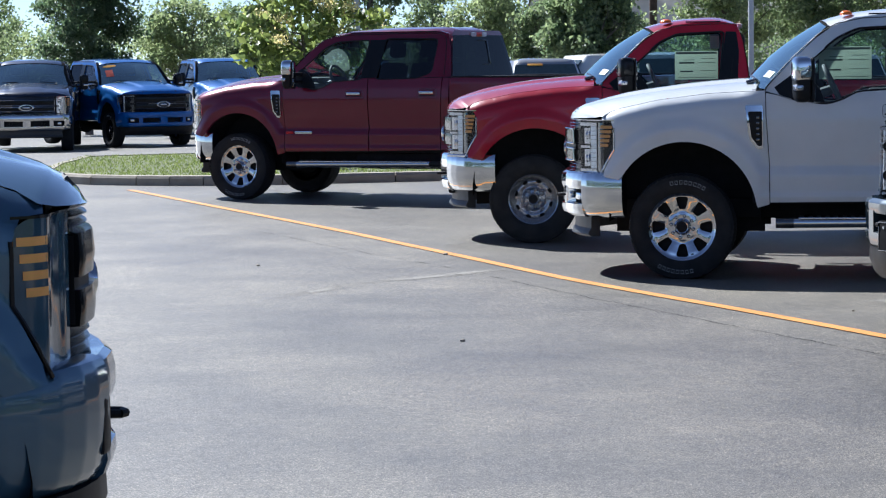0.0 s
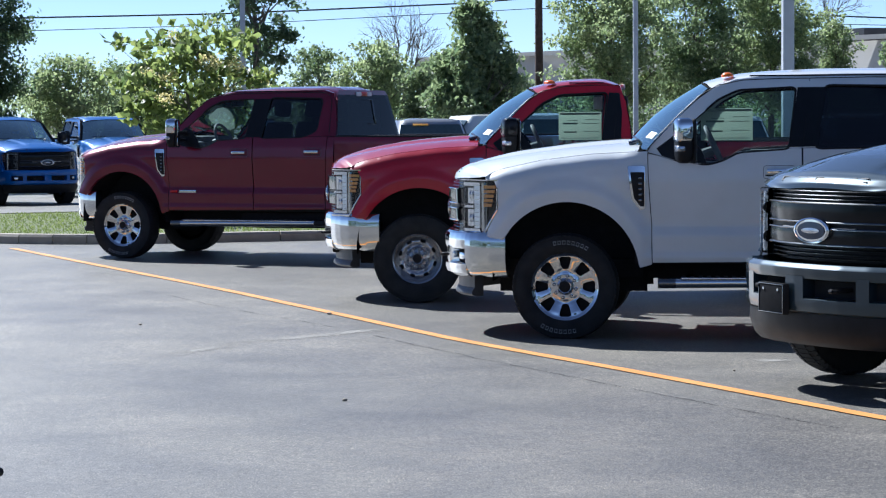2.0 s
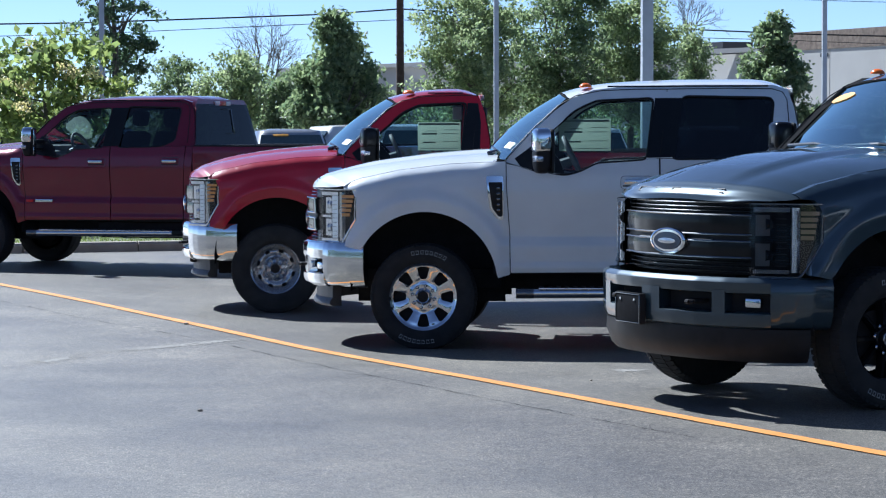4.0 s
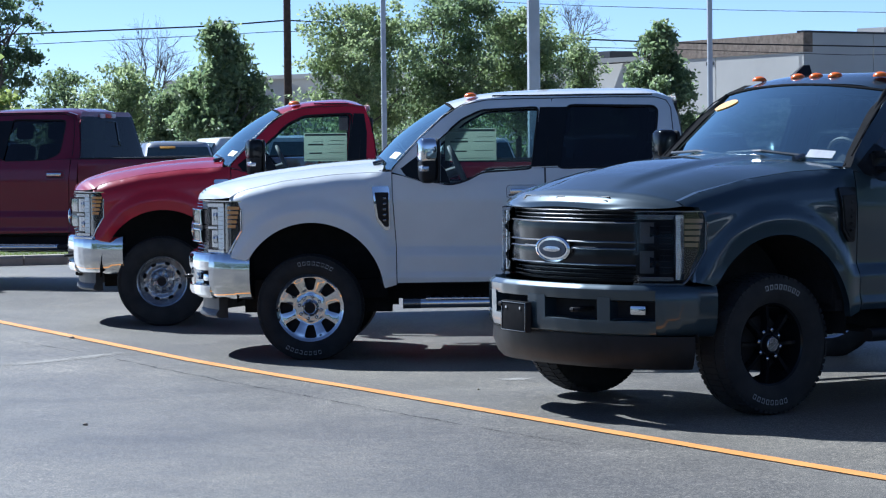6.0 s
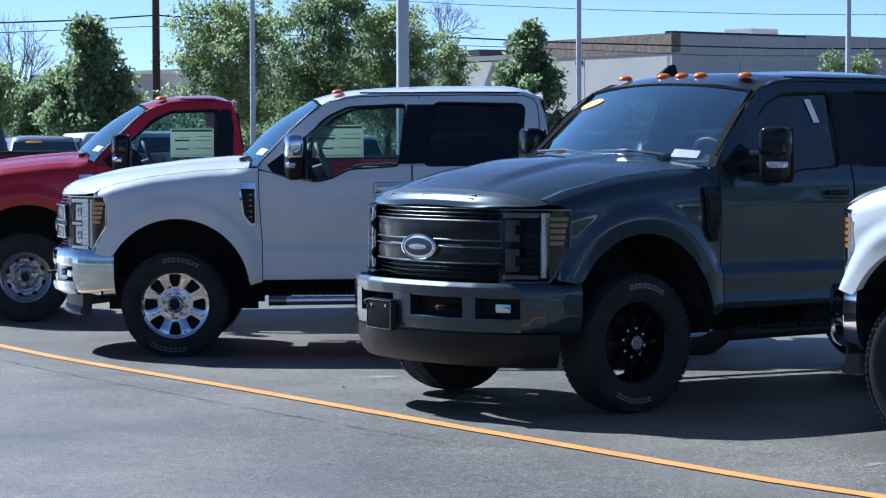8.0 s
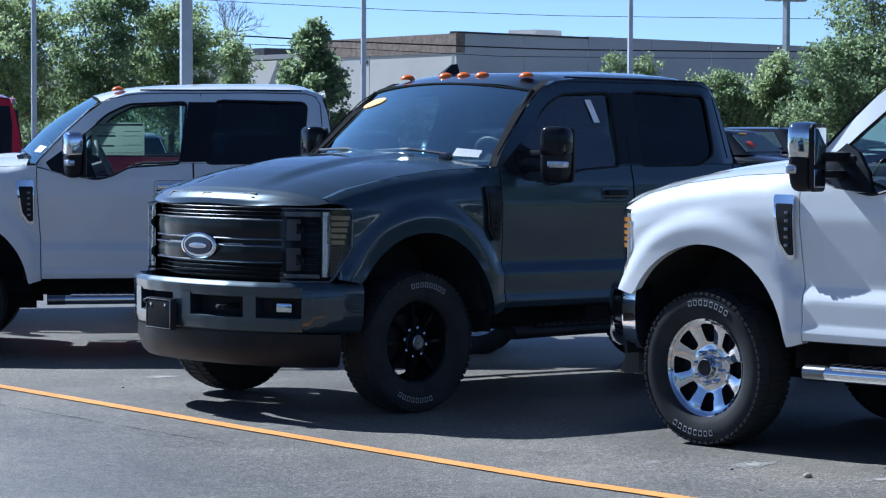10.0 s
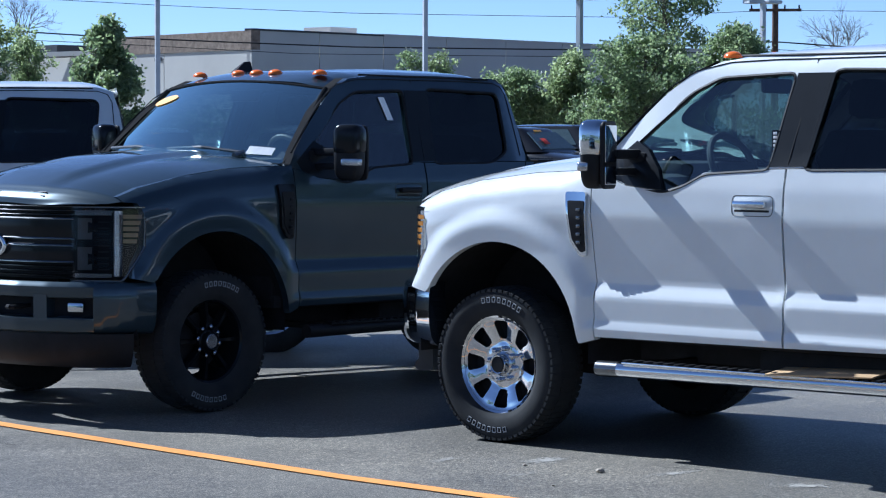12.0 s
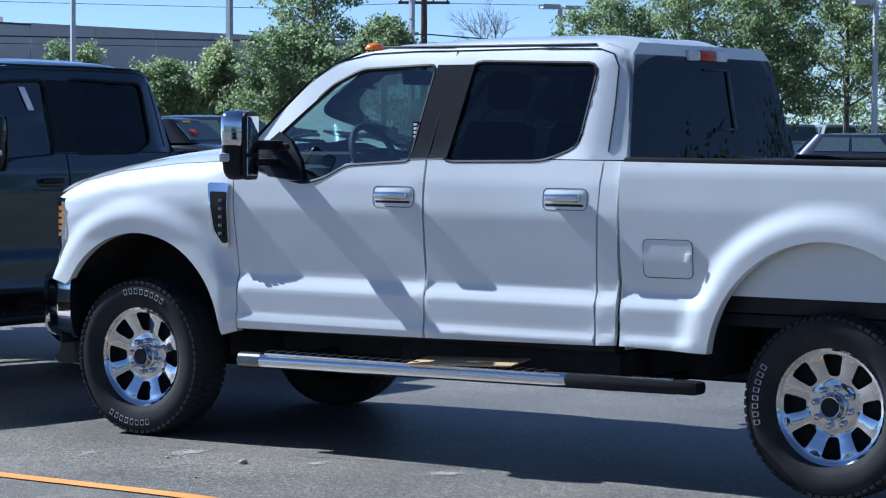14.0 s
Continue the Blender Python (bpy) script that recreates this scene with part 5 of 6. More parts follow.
for owner, x0, x1, z0, z1 in ((w1, -1.445, -1.005, 1.555, 1.83), (r2, -1.79, -1.355, 1.52, 1.805)):
    sheet = part("window_sheet", box(x0, x1, -0.812, -0.808, z0, z1, 0.001), PAPER, owner, "pale green printed price sheet")
    w = x1 - x0
    for k, (a, b, c, d) in enumerate(((0.55, 0.90, 0.56, 0.62), (0.58, 0.88, 0.26, 0.31), (0.55, 0.80, 0.68, 0.70), (0.03, 0.97, 0.90, 0.97), (0.06, 0.45, 0.58, 0.60), (0.06, 0.94, 0.06, 0.08), (0.06, 0.42, 0.30, 0.32), (0.06, 0.38, 0.72, 0.74))):
        part("print_bar", box(x0 + w * a, x0 + w * b, -0.808, -0.806, z0 + (z1 - z0) * c, z0 + (z1 - z0) * d, 0.001), PRINT_INK if k < 3 else PRINT_PALE, sheet)
part("window_label", box(-1.80, -1.71, -0.80, -0.796, 1.83, 1.985, 0.001), WHITE_PAPER, r2, "white strip label on the far window")
r1 = truck("pickup_truck", "dark ruby red crew cab pickup with chrome wheels", truck_at(-2.174, 31.946, 154.03), MAROON, nose_x=0.94, bumper_x=0.955)
part("door_badge", box(-1.09, -0.85, 1.012, 1.020, 0.835, 0.868, 0.004), CHROME, r1, "narrow bright badge bar")
part("door_badge", box(-0.82, -0.72, 1.010, 1.016, 0.835, 0.866, 0.004), REDLENS, r1)
truck("pickup_truck", "dark blue grey pickup with amber-marked headlamp, nose in view", truck_at(-1.985, 7.14, 21, 0.068), SKYLIT_SLATE, wheels="black", trim="black", mirrors="black", grille="dark", side_step=False, nose_x=0.953, bumper_x=0.970, extras=("no_fog", "smoked"))
CARD = grained("brown cardboard", (0.42, 0.27, 0.13), (0.52, 0.35, 0.18), 5, 0.85)
card = part("cardboard_sheet", box(-0.30, 0.30, -0.10, 0.10, 0, 0.008, 0.002), CARD)
card.matrix_world = truck_at(6.143, 12.962, 117.06, 0.024) @ pose(-2.13, 0.985, 0.516, -6, 2, 2)
tagged(card, "brown cardboard piece lying on the side step", "cardboard")


# ---- grass island and kerb ----
KERB = [(-6.3, 43.0), (-6.35, 40.0), (-6.15, 37.6), (-5.75, 36.2), (-5.11, 35.48), (-4.4, 35.05), (-3.9, 34.85), (-3.41, 34.73), (-2.29, 34.75), (-0.7, 35.1), (1.5, 35.5), (6.0, 36.2), (14.0, 37.5)]


def kerb_stones():
    """The kerb as single stones, each a slightly turned length with a joint."""
    pts = []
    for a, b in zip(KERB, KERB[1:]):
        n = max(1, round(math.dist(a, b) / 1.5))
        pts += [(a[0] + (b[0] - a[0]) * i / n, a[1] + (b[1] - a[1]) * i / n) for i in range(n)]
    pts.append(KERB[-1])
    out = []
    for a, b in zip(pts, pts[1:]):
        d = Vector((b[0] - a[0], b[1] - a[1]))
        k = d.normalized() * 0.008
        s = sweep([(a[0] + k.x, a[1] + k.y), (b[0] - k.x, b[1] - k.y)], [(0.0, -0.05), (0.0, 0.10), (-0.03, 0.135), (-0.15, 0.14), (-0.15, -0.05)])
        out.append(s)
    return out


isl_z = 0.125
edge = [(x + 0.10, y + 0.10) for x, y in KERB]
back_edge = [(14.0, 46.0), (6.0, 44.5), (0.0, 43.9), (-4.3, 43.8)]
island = tagged(part("grass_island", ([(x, y, isl_z) for x, y in edge + back_edge], [tuple(range(len(edge + back_edge)))]), GRASS_SOIL), "mown grass island behind a concrete kerb", "lawn", kind="structure")
kerb = empty("kerb")
tagged(kerb, "pale concrete kerb along the grass island", "kerb", kind="structure")
for vf in kerb_stones():
    part("kerb_stone", vf, CONCRETE, kerb)
part("back_kerb", sweep([(14.0, 46.0), (6.0, 44.5), (0.0, 43.9), (-4.3, 43.8), (-6.3, 43.0)], [(0.0, -0.3), (0.0, 0.10), (-0.03, 0.135), (-0.15, 0.14), (-0.15, -0.3)]), CONCRETE, kerb)


def blades(poly, n, z, seed, size=0.05):
    rng = np.random.default_rng(seed)
    xs, ys = [p[0] for p in poly], [p[1] for p in poly]
    vs, fs = [], []
    while len(fs) < n:
        x, y = rng.uniform(min(xs), max(xs)), rng.uniform(min(ys), max(ys))
        if not inside((x, y), poly):
            continue
        a, h = rng.uniform(0, 6.28), size * rng.uniform(0.5, 1.4)
        o = len(vs)
        vs += [(x - 0.012 * math.cos(a), y - 0.012 * math.sin(a), z), (x + 0.012 * math.cos(a), y + 0.012 * math.sin(a), z), (x + 0.03 * math.sin(a), y, z + h)]
        fs.append((o, o + 1, o + 2))
    return vs, fs


tagged(part("grass_blades", blades([(-6.3, 43), (-6.2, 38), (-5.2, 35.8), (-3.5, 35.0), (-1.0, 35.2), (3, 36), (3, 44), (-4, 43.7)], 12000, isl_z, 3, 0.035), DRY_GRASS), "short dry mown grass", "grass", kind="stuff")
tagged(part("far_lawn", ([(x, y, 0.01) for x, y in ((-60, -15), (12.6, -15), (12.6, 8), (60, 30), (80, -70), (-80, -70))], [(5, 4, 3, 2, 1, 0)]), GRASS_SOIL), "wide lawn across the lot", "lawn", kind="structure")
tagged(part("far_pavement", box(11.6, 12.5, -60, 8, -0.05, 0.10, 0.01), CONCRETE), "pale concrete path beside the wide lawn", "pavement", kind="structure")


# ---- trees ----
def clump_cloud(rng, n, shape):
    """n places in the boughs of a crown; shape gives the crown's half-width at a height from 0 to 1."""
    boughs, count = [], 52
    for k in range(count):
        h = (k + rng.uniform(0.0, 1.0)) / count
        a, w = k * 2.4 + rng.uniform(-0.7, 0.7), shape(h) * rng.uniform(0.62, 1.18)
        boughs.append((math.cos(a) * w, math.sin(a) * w, h, w, rng.uniform(0.05, 0.40), rng.uniform(0.5, 1.5)))
    weight = np.array([b[3] ** 1.2 * b[5] for b in boughs])
    weight /= weight.sum()
    out = []
    for k in rng.choice(count, n, p=weight):
        x, y, h, w, lift, _b = boughs[k]
        t = rng.uniform(0.08, 1.0) ** 0.6
        g = (0.06 + 0.15 * w) * (1.15 - 0.6 * t)
        out.append((x * t + rng.normal(0, g), y * t + rng.normal(0, g), h, lift * w * t * t + rng.normal(0, g * 0.7)))
    return np.array(out)


def leaf_mesh(rng, centres, spread, per, size):
    """Folded leaves, each an island of two triangles, in clumps round the centres."""
    c = np.repeat(centres, per, axis=0)
    n = len(c)
    p = c + rng.normal(0, spread, (n, 3)) * np.array([1, 1, 0.7])
    u = rng.normal(0, 1, (n, 3))
    u[:, 2] -= 0.3
    u /= np.linalg.norm(u, axis=1)[:, None]
    w = np.cross(u, rng.normal(0, 1, (n, 3)))
    w /= np.linalg.norm(w, axis=1)[:, None]
    s = size * rng.uniform(0.6, 1.3, n)[:, None]
    k = np.cross(u, w) * s * 0.18
    verts = np.stack([p - u * s, p + w * s * 0.55 + k, p + u * s, p - w * s * 0.55 + k], 1).reshape(-1, 3)
    i = np.arange(n) * 4
    faces = np.concatenate([np.stack([i, i + 1, i + 2], 1), np.stack([i, i + 2, i + 3], 1)])
    return verts, faces


def leafy(name, mat, rng, centres, spread, per, size, parent=None, label=""):
    verts, faces = leaf_mesh(rng, centres, spread, per, size)
    me = bpy.data.meshes.new(name)
    me.vertices.add(len(verts))
    me.vertices.foreach_set("co", verts.astype(np.float32).ravel())
    me.loops.add(len(faces) * 3)
    me.loops.foreach_set("vertex_index", faces.astype(np.int32).ravel())
    me.polygons.add(len(faces))
    me.polygons.foreach_set("loop_start", (np.arange(len(faces)) * 3).astype(np.int32))
    me.update(calc_edges=True)
    me.validate()
    me.materials.append(mat)
    ob = new(name, me)
    ob.parent = parent
    return tagged(ob, label)


def tree(label, az, dist, el_top, el_base, half, mat, seed, shape="round", clumps=240, per=26, leaf=0.11, spread=0.28, trunk=0.13, bare=False):
    """A tree by bearing, distance and the heights at which its crown begins and ends (degrees of elevation from the eye)."""
    rng = np.random.default_rng(seed)
    x, y, _ = polar(az, dist)
    g = ground_z(x, y)
    top = 1.7 + dist * math.tan(radians(el_top)) - g
    low = max(0.3, 1.7 + dist * math.tan(radians(el_base)) - g)
    t = empty("tree", pose(x, y, g))
    tagged(t, label, "tree", "trees round the lot")
    shapes = {"round": lambda h: half * (0.35 + 0.65 * math.sin(math.pi * min(1, 0.12 + 0.86 * h)) ** 0.6) * (1 if h < 0.9 else 0.8),
              "cone": lambda h: half * (0.03 + 0.97 * (1 - h) ** 0.85) * (0.72 + 0.28 * min(1, h / 0.25)),
              "bush": lambda h: half * math.sqrt(max(0.05, 1 - h * h)),
              "spread": lambda h: half * (0.55 + 0.45 * math.sin(math.pi * h))}
    f = shapes[shape]
    height = top - low
    part("trunk", join(tube((0, 0, -0.1), (0, 0, low) if bare else (0.1, 0.05, low + height * 0.35), trunk, trunk * 0.7, 10), *([] if bare else [tube((0.1, 0.05, low + height * 0.35), (0, 0, low + height * 0.85), trunk * 0.7, trunk * 0.2, 8)])), BARK, t)
    limbs = []
    for k in range(16 if not bare else 0):
        h0, h1 = rng.uniform(0.0, 0.6), 0
        h1 = min(1.0, h0 + rng.uniform(0.15, 0.4))
        a = rng.uniform(0, 2 * math.pi)
        w = f(h1) * rng.uniform(0.5, 0.95)
        p0, p1 = Vector((0.06, 0.03, low + height * h0)), Vector((w * math.cos(a), w * math.sin(a), low + height * h1))
        mid = p0.lerp(p1, 0.5) + Vector((0, 0, -0.08 * height * 0.3)) + Vector(rng.normal(0, 0.06, 3))
        limbs += [tube(p0, mid, trunk * 0.32, trunk * 0.2, 6), tube(mid, p1, trunk * 0.2, 0.008, 6)]
        for j in range(5):
            s = p0.lerp(p1, rng.uniform(0.35, 1.0))
            e = s + Vector((rng.normal(0, 0.35), rng.normal(0, 0.35), rng.uniform(0.1, 0.6))) * (half * 0.35)
            limbs.append(tube(s, e, trunk * 0.10, 0.004, 5, False))
    def grow(p, d, length, r, depth):
        q = p + d * length
        limbs.append(tube(p, q, r, r * 0.62, 5, False))
        if depth:
            for _ in range(3):
                turn = Vector(rng.normal(0, 0.42, 3))
                grow(p.lerp(q, rng.uniform(0.55, 1.0)), (d + turn + Vector((0, 0, 0.10))).normalized(), length * rng.uniform(0.55, 0.85), r * 0.58, depth - 1)

    for k in range(5 if bare else 0):
        a = 1.26 * k + rng.uniform(-0.4, 0.4)
        grow(Vector((0, 0, low - 0.1)), Vector((0.34 * math.cos(a), 0.34 * math.sin(a), 1)).normalized(), height * 0.34, trunk * 0.42, 4)
    part("limb", join(*limbs), BARK, t)
    if not bare:
        c = clump_cloud(rng, clumps, f)
        c[:, 2] = low + height * (0.06 + 0.90 * c[:, 2]) + c[:, 3]
        leafy("crown", mat, rng, c[:, :3], spread * 0.58, int(per * 1.8), leaf * 0.56, t)
    return t


tree("tall dark broadleaf tree at the lot's edge", -8.2, 76, 4.2, -0.7, 1.6, LEAF_DARK, 11, "round", 420, 30, 0.13, 0.30)
lilac = tree("small leafy tree with pale yellow blossom on the grass island", -3.35, 40, 2.05, -0.95, 1.35, LEAF_LILAC, 12, "spread", 190, 9, 0.15, 0.15, 0.05)
rng_l = np.random.default_rng(5)
lz = 1.7 + 40 * math.tan(radians(1.1))
leafy("blossom", LEAF_YELLOW, rng_l, np.array([(rng_l.uniform(-1.25, 1.25), rng_l.uniform(-1.0, 0.3), lz + rng_l.uniform(-0.45, 0.75)) for _ in range(13)]), 0.085, 120, 0.026, lilac, "pale yellow blossom")
tree("dark slender tree behind a lamp post", -1.75, 70, 3.9, 0.55, 1.15, LEAF_DARK, 14, "round", 110, 24, 0.14, 0.22)
tree("small grey green tree", -0.25, 78, 1.75, -0.3, 0.75, LEAF_MID, 15, "round", 120, 22, 0.12, 0.22, 0.06)
tree("bare-branched tree over bushes", 1.75, 76, 3.3, 0.6, 1.25, LEAF_MID, 16, "spread", 10, 10, 0.1, 0.2, 0.075, True)
tree("bushy grey green small tree", 1.0, 74, 1.75, -0.4, 1.2, LEAF_LIGHT, 17, "round", 190, 24, 0.12, 0.26, 0.06)
tree("young green bush tree", 2.2, 72, 1.35, -0.4, 0.8, LEAF_MID, 27, "round", 110, 24, 0.12, 0.24, 0.06)
tree("green conical maple tree", 3.42, 55, 2.85, -0.5, 1.35, LEAF_MID, 18, "cone", 420, 30, 0.12, 0.20, 0.10)
tree("large light green tree behind the lot", 6.5, 84, 3.15, 0.0, 2.0, LEAF_LIGHT, 19, "round", 400, 28, 0.13, 0.30)
tree("large light green tree behind the lot", 8.5, 86, 3.6, 0.0, 2.1, LEAF_MID, 20, "round", 420, 28, 0.13, 0.30)
tree("large green tree behind the lot", 10.2, 88, 3.05, 0.0, 1.85, LEAF_LIGHT, 21, "round", 360, 28, 0.13, 0.30)
tree("narrow tree beside a wide post", 11.7, 92, 2.35, 0.3, 0.75, LEAF_LIGHT, 22, "round", 110, 24, 0.13, 0.24, 0.06)
tree("bare grey twiggy tree", 11.6, 96, 3.6, 2.0, 1.1, LEAF_MID, 23, "spread", 10, 10, 0.1, 0.2, 0.065, True)
tree("green conical maple tree", 13.5, 60, 2.80, -0.3, 1.25, LEAF_MID, 24, "cone", 340, 30, 0.12, 0.18, 0.09)
tree("thin young tree before a grey wall", 20.5, 100, 1.9, 0.6, 0.65, LEAF_MID, 25, "round", 60, 20, 0.12, 0.2, 0.05)
tree("thin young tree before a grey wall", 21.15, 100, 1.95, 0.6, 0.55, LEAF_LIGHT, 26, "round", 70, 22, 0.12, 0.2, 0.05)
tree("dense dark green bush", 22.95, 88, 1.50, -0.3, 1.45, LEAF_MID, 28, "round", 230, 28, 0.12, 0.26)
tree("dense dark green bush", 22.0, 90, 0.9, -0.3, 1.0, LEAF_DARK, 38, "bush", 130, 26, 0.12, 0.24)
tree("broad green tree at the lot's edge", 25.9, 84, 2.25, -0.2, 2.05, LEAF_MID, 29, "round", 420, 26, 0.13, 0.28)
tree("low green bush tree", 24.15, 87, 1.90, -0.2, 0.85, LEAF_LIGHT, 30, "round", 200, 26, 0.13, 0.26)
tree("airy light green tree", 26.35, 86, 3.75, 1.75, 1.75, LEAF_MID, 31, "spread", 150, 20, 0.13, 0.28, 0.08)
tree("leaning mid green tree", 27.95, 88, 2.45, 0.9, 1.15, LEAF_MID, 32, "round", 190, 26, 0.13, 0.28)
tree("bare grey dead tree", 30.4, 95, 3.3, 1.4, 1.35, LEAF_MID, 33, "spread", 10, 10, 0.1, 0.2, 0.07, True)
tree("green tree behind parked cars", 30.8, 96, 1.7, -0.1, 1.6, LEAF_MID, 41, "round", 200, 26, 0.13, 0.28)
for k, (az, top, half) in enumerate(((33.2, 3.1, 2.0), (35.0, 4.0, 2.4), (36.9, 3.6, 2.2), (38.6, 4.2, 2.3), (40.4, 3.9, 2.4), (32.3, 2.0, 1.4))):
    tree("tall light green tree behind parked cars", az, 92 + 3 * (k % 2), top, 0.1, half, LEAF_LIGHT if k % 2 else LEAF_MID, 34 + k, "round", 380, 28, 0.13, 0.32)


def hedge(az0, az1, dist, el, seed, mat, n):
    rng = np.random.default_rng(seed)
    c = []
    for _ in range(n):
        az = rng.uniform(az0, az1)
        x, y, _z = polar(az, dist + rng.uniform(-1.5, 1.5))
        top = 1.7 + dist * math.tan(radians(el)) * (1 + 0.35 * noise.noise((az * 1.3, seed, 0)))
        g = ground_z(x, y)
        c.append((x, y, g + (max(0.4, top - g)) * rng.uniform(0, 1) ** 0.7))
    return tagged(leafy("undergrowth", mat, rng, np.array(c), 0.30, 40, 0.09), "dense green undergrowth behind the lot", "bushes", kind="stuff")


def tree_line(az0, az1, dist, low, high, seed, mat, n):
    """A far row of trees grown into one another, on the side that the windows and paint mirror."""
    rng = np.random.default_rng(seed)
    c = []
    for _ in range(n):
        az = rng.uniform(az0, az1)
        x, y, _z = polar(az, dist + rng.uniform(-3.0, 3.0))
        top = low + (high - low) * (0.5 + 0.5 * noise.noise((az * 0.16, seed, 0)) + 0.25 * noise.noise((az * 0.7, seed, 3)))
        c.append((x, y, max(1.0, top) * rng.uniform(0.02, 1) ** 0.8))
    return tagged(leafy("tree_row", mat, rng, np.array(c), 0.70, 85, 0.13), "dense row of dark green trees across the lot", "trees", kind="stuff")


tree_line(64, 292, 54, 5.0, 10.0, 77, LEAF_DARK, 2600)
hedge(-14, 0.5, 92, 0.75, 71, LEAF_LIGHT, 480)
hedge(-0.5, 13, 94, 0.75, 72, LEAF_MID, 520)
hedge(12, 24, 110, 0.5, 73, LEAF_DARK, 330)
hedge(23, 46, 104, 0.6, 74, LEAF_MID, 650)
hedge(-30, -9, 96, 0.9, 75, LEAF_MID, 420)
tree("yellow green tree by the road", -6.0, 80, 1.5, -0.4, 1.5, LEAF_LIGHT, 51, "round", 210, 26, 0.12, 0.26)
tree("green tree beyond the road", -4.6, 86, 1.3, -0.5, 1.5, LEAF_MID, 52, "round", 210, 26, 0.12, 0.28)
tree("green tree beyond the road", -11.2, 84, 2.3, -0.5, 2.1, LEAF_MID, 53, "round", 300, 26, 0.12, 0.28)


# ---- posts and wires ----
def lamp_post(az, dist, width, heads, el_top, label, turn=0.0):
    x, y, _ = polar(az, dist)
    g = ground_z(x, y)
    h = 1.7 + dist * math.tan(radians(el_top)) - g
    t = empty("lamp_post", pose(x, y, g, 0, 0, turn))
    tagged(t, label, "lamp post")
    w = width / 2
    part("pole", ([(-w, -w, 0), (w, -w, 0), (w, w, 0), (-w, w, 0), (-w * 0.9, -w * 0.9, h), (w * 0.9, -w * 0.9, h), (w * 0.9, w * 0.9, h), (-w * 0.9, w * 0.9, h)], [(0, 1, 5, 4), (1, 2, 6, 5), (2, 3, 7, 6), (3, 0, 4, 7), (4, 5, 6, 7)]), GALV, t)
    part("base", tube((0, 0, -0.05), (0, 0, 0.55), 0.28, 0.28, 16), CONCRETE, t)
    if "band" in label or dist == 88:
        part("access_plate", box(-w - 0.006, w + 0.006, -w - 0.006, w + 0.006, 3.05, 3.16, 0.004), STEEL, t)
    for s in heads:
        hd = part("lamp_head", box(s * 0.14, s * 0.86, -0.22, 0.22, h - 0.02, h + 0.12, 0.03), GALV, t)
        part("diffuser", box(s * 0.20, s * 0.80, -0.18, 0.18, h - 0.035, h - 0.022, 0.004), WHITE_PAPER, hd)
        part("arm", box(min(0, s * 0.2), max(0, s * 0.2), -0.03, 0.03, h + 0.02, h + 0.08, 0.01), GALV, hd)
    return t


lamp_post(-1.98, 68, 0.15, (1, -1), 5.5, "slim grey lamp post behind trees")
lamp_post(7.12, 70, 0.14, (1, -1), 5.5, "slim grey lamp post behind parked trucks")
lamp_post(10.62, 52, 0.24, (1, -1), 8.0, "stout grey lamp post behind parked trucks")
lamp_post(14.66, 82, 0.155, (1, -1), 5.0, "slim grey lamp post before a grey building")
lamp_post(20.83, 86, 0.155, (1, -1), 5.0, "slim grey lamp post before a grey building")
lamp_post(24.40, 88, 0.20, (1, -1), 3.13, "grey lamp post with two flat heads", 24)
lamp_post(28.60, 104, 0.20, (1, -1), 3.02, "grey lamp post with two flat heads", 10)
lamp_post(32.03, 104, 0.17, (1, -1), 2.74, "grey lamp post with two flat heads", -5)
lamp_post(39.25, 90, 0.17, (1, -1), 2.85, "grey lamp post with two flat heads", -15)


def utility_pole(az, dist, el_top, arm_el):
    x, y, _ = polar(az, dist)
    g = ground_z(x, y)
    h = 1.7 + dist * math.tan(radians(el_top)) - g
    t = empty("utility_pole", pose(x, y, g, 0, 0, -az))
    tagged(t, "brown wooden utility pole carrying wires", "utility pole")
    part("pole", tube((0, 0, -0.2), (0, 0, h), 0.17, 0.13, 14), WOODPOLE, t)
    za = 1.7 + dist * math.tan(radians(arm_el)) - g
    part("crossarm", box(-1.1, 1.1, -0.16, -0.05, za - 0.06, za + 0.06, 0.01), WOODPOLE, t)
    for s in (-1, -0.4, 0.4, 1):
        part("insulator", tube((s, -0.1, za + 0.06), (s, -0.1, za + 0.22), 0.04, 0.03, 8), GLOSS_BLACK, t)
    return t


utility_pole(4.88, 95, 4.3, 3.9)
utility_pole(28.88, 106, 3.0, 2.85)


def wire(points, r, label="black overhead wire between poles"):
    """A sagging wire through (bearing, elevation) places on a line of poles."""
    pts = []
    for (a0, e0), (a1, e1) in zip(points, points[1:]):
        for i in range(8):
            k = i / 8
            az, el = a0 + (a1 - a0) * k, e0 + (e1 - e0) * k
            d = 95 + 11 * (az - 4.88) / 24
            x, y, _ = polar(az, d)
            pts.append((x, y, 1.7 + d * math.tan(radians(el))))
    return tagged(part("overhead_wire", chain(pts, r, 5), BLACK), label, "wire")


wire([(-30, 2.9), (-14, 2.35), (-7.4, 2.38), (-2.5, 2.47), (3.2, 2.68), (4.88, 2.80), (8.05, 2.58), (11.4, 2.31), (13.9, 2.18), (19.2, 2.00), (24.3, 1.95), (26.3, 2.01), (28.88, 2.13), (34, 1.75), (45, 1.9)], 0.030)
wire([(-30, 2.5), (-14, 2.1), (-7.4, 2.08), (-2.5, 2.21), (4.88, 2.55), (11.4, 2.12), (13.9, 2.03), (17.9, 1.84), (24.3, 1.79), (28.88, 1.95), (34, 1.7), (45, 1.8)], 0.014)
wire([(4.88, 3.45), (11.8, 3.06), (15.5, 2.90), (19.2, 2.78), (25.2, 2.70), (28.88, 2.85), (45, 2.6)], 0.012)


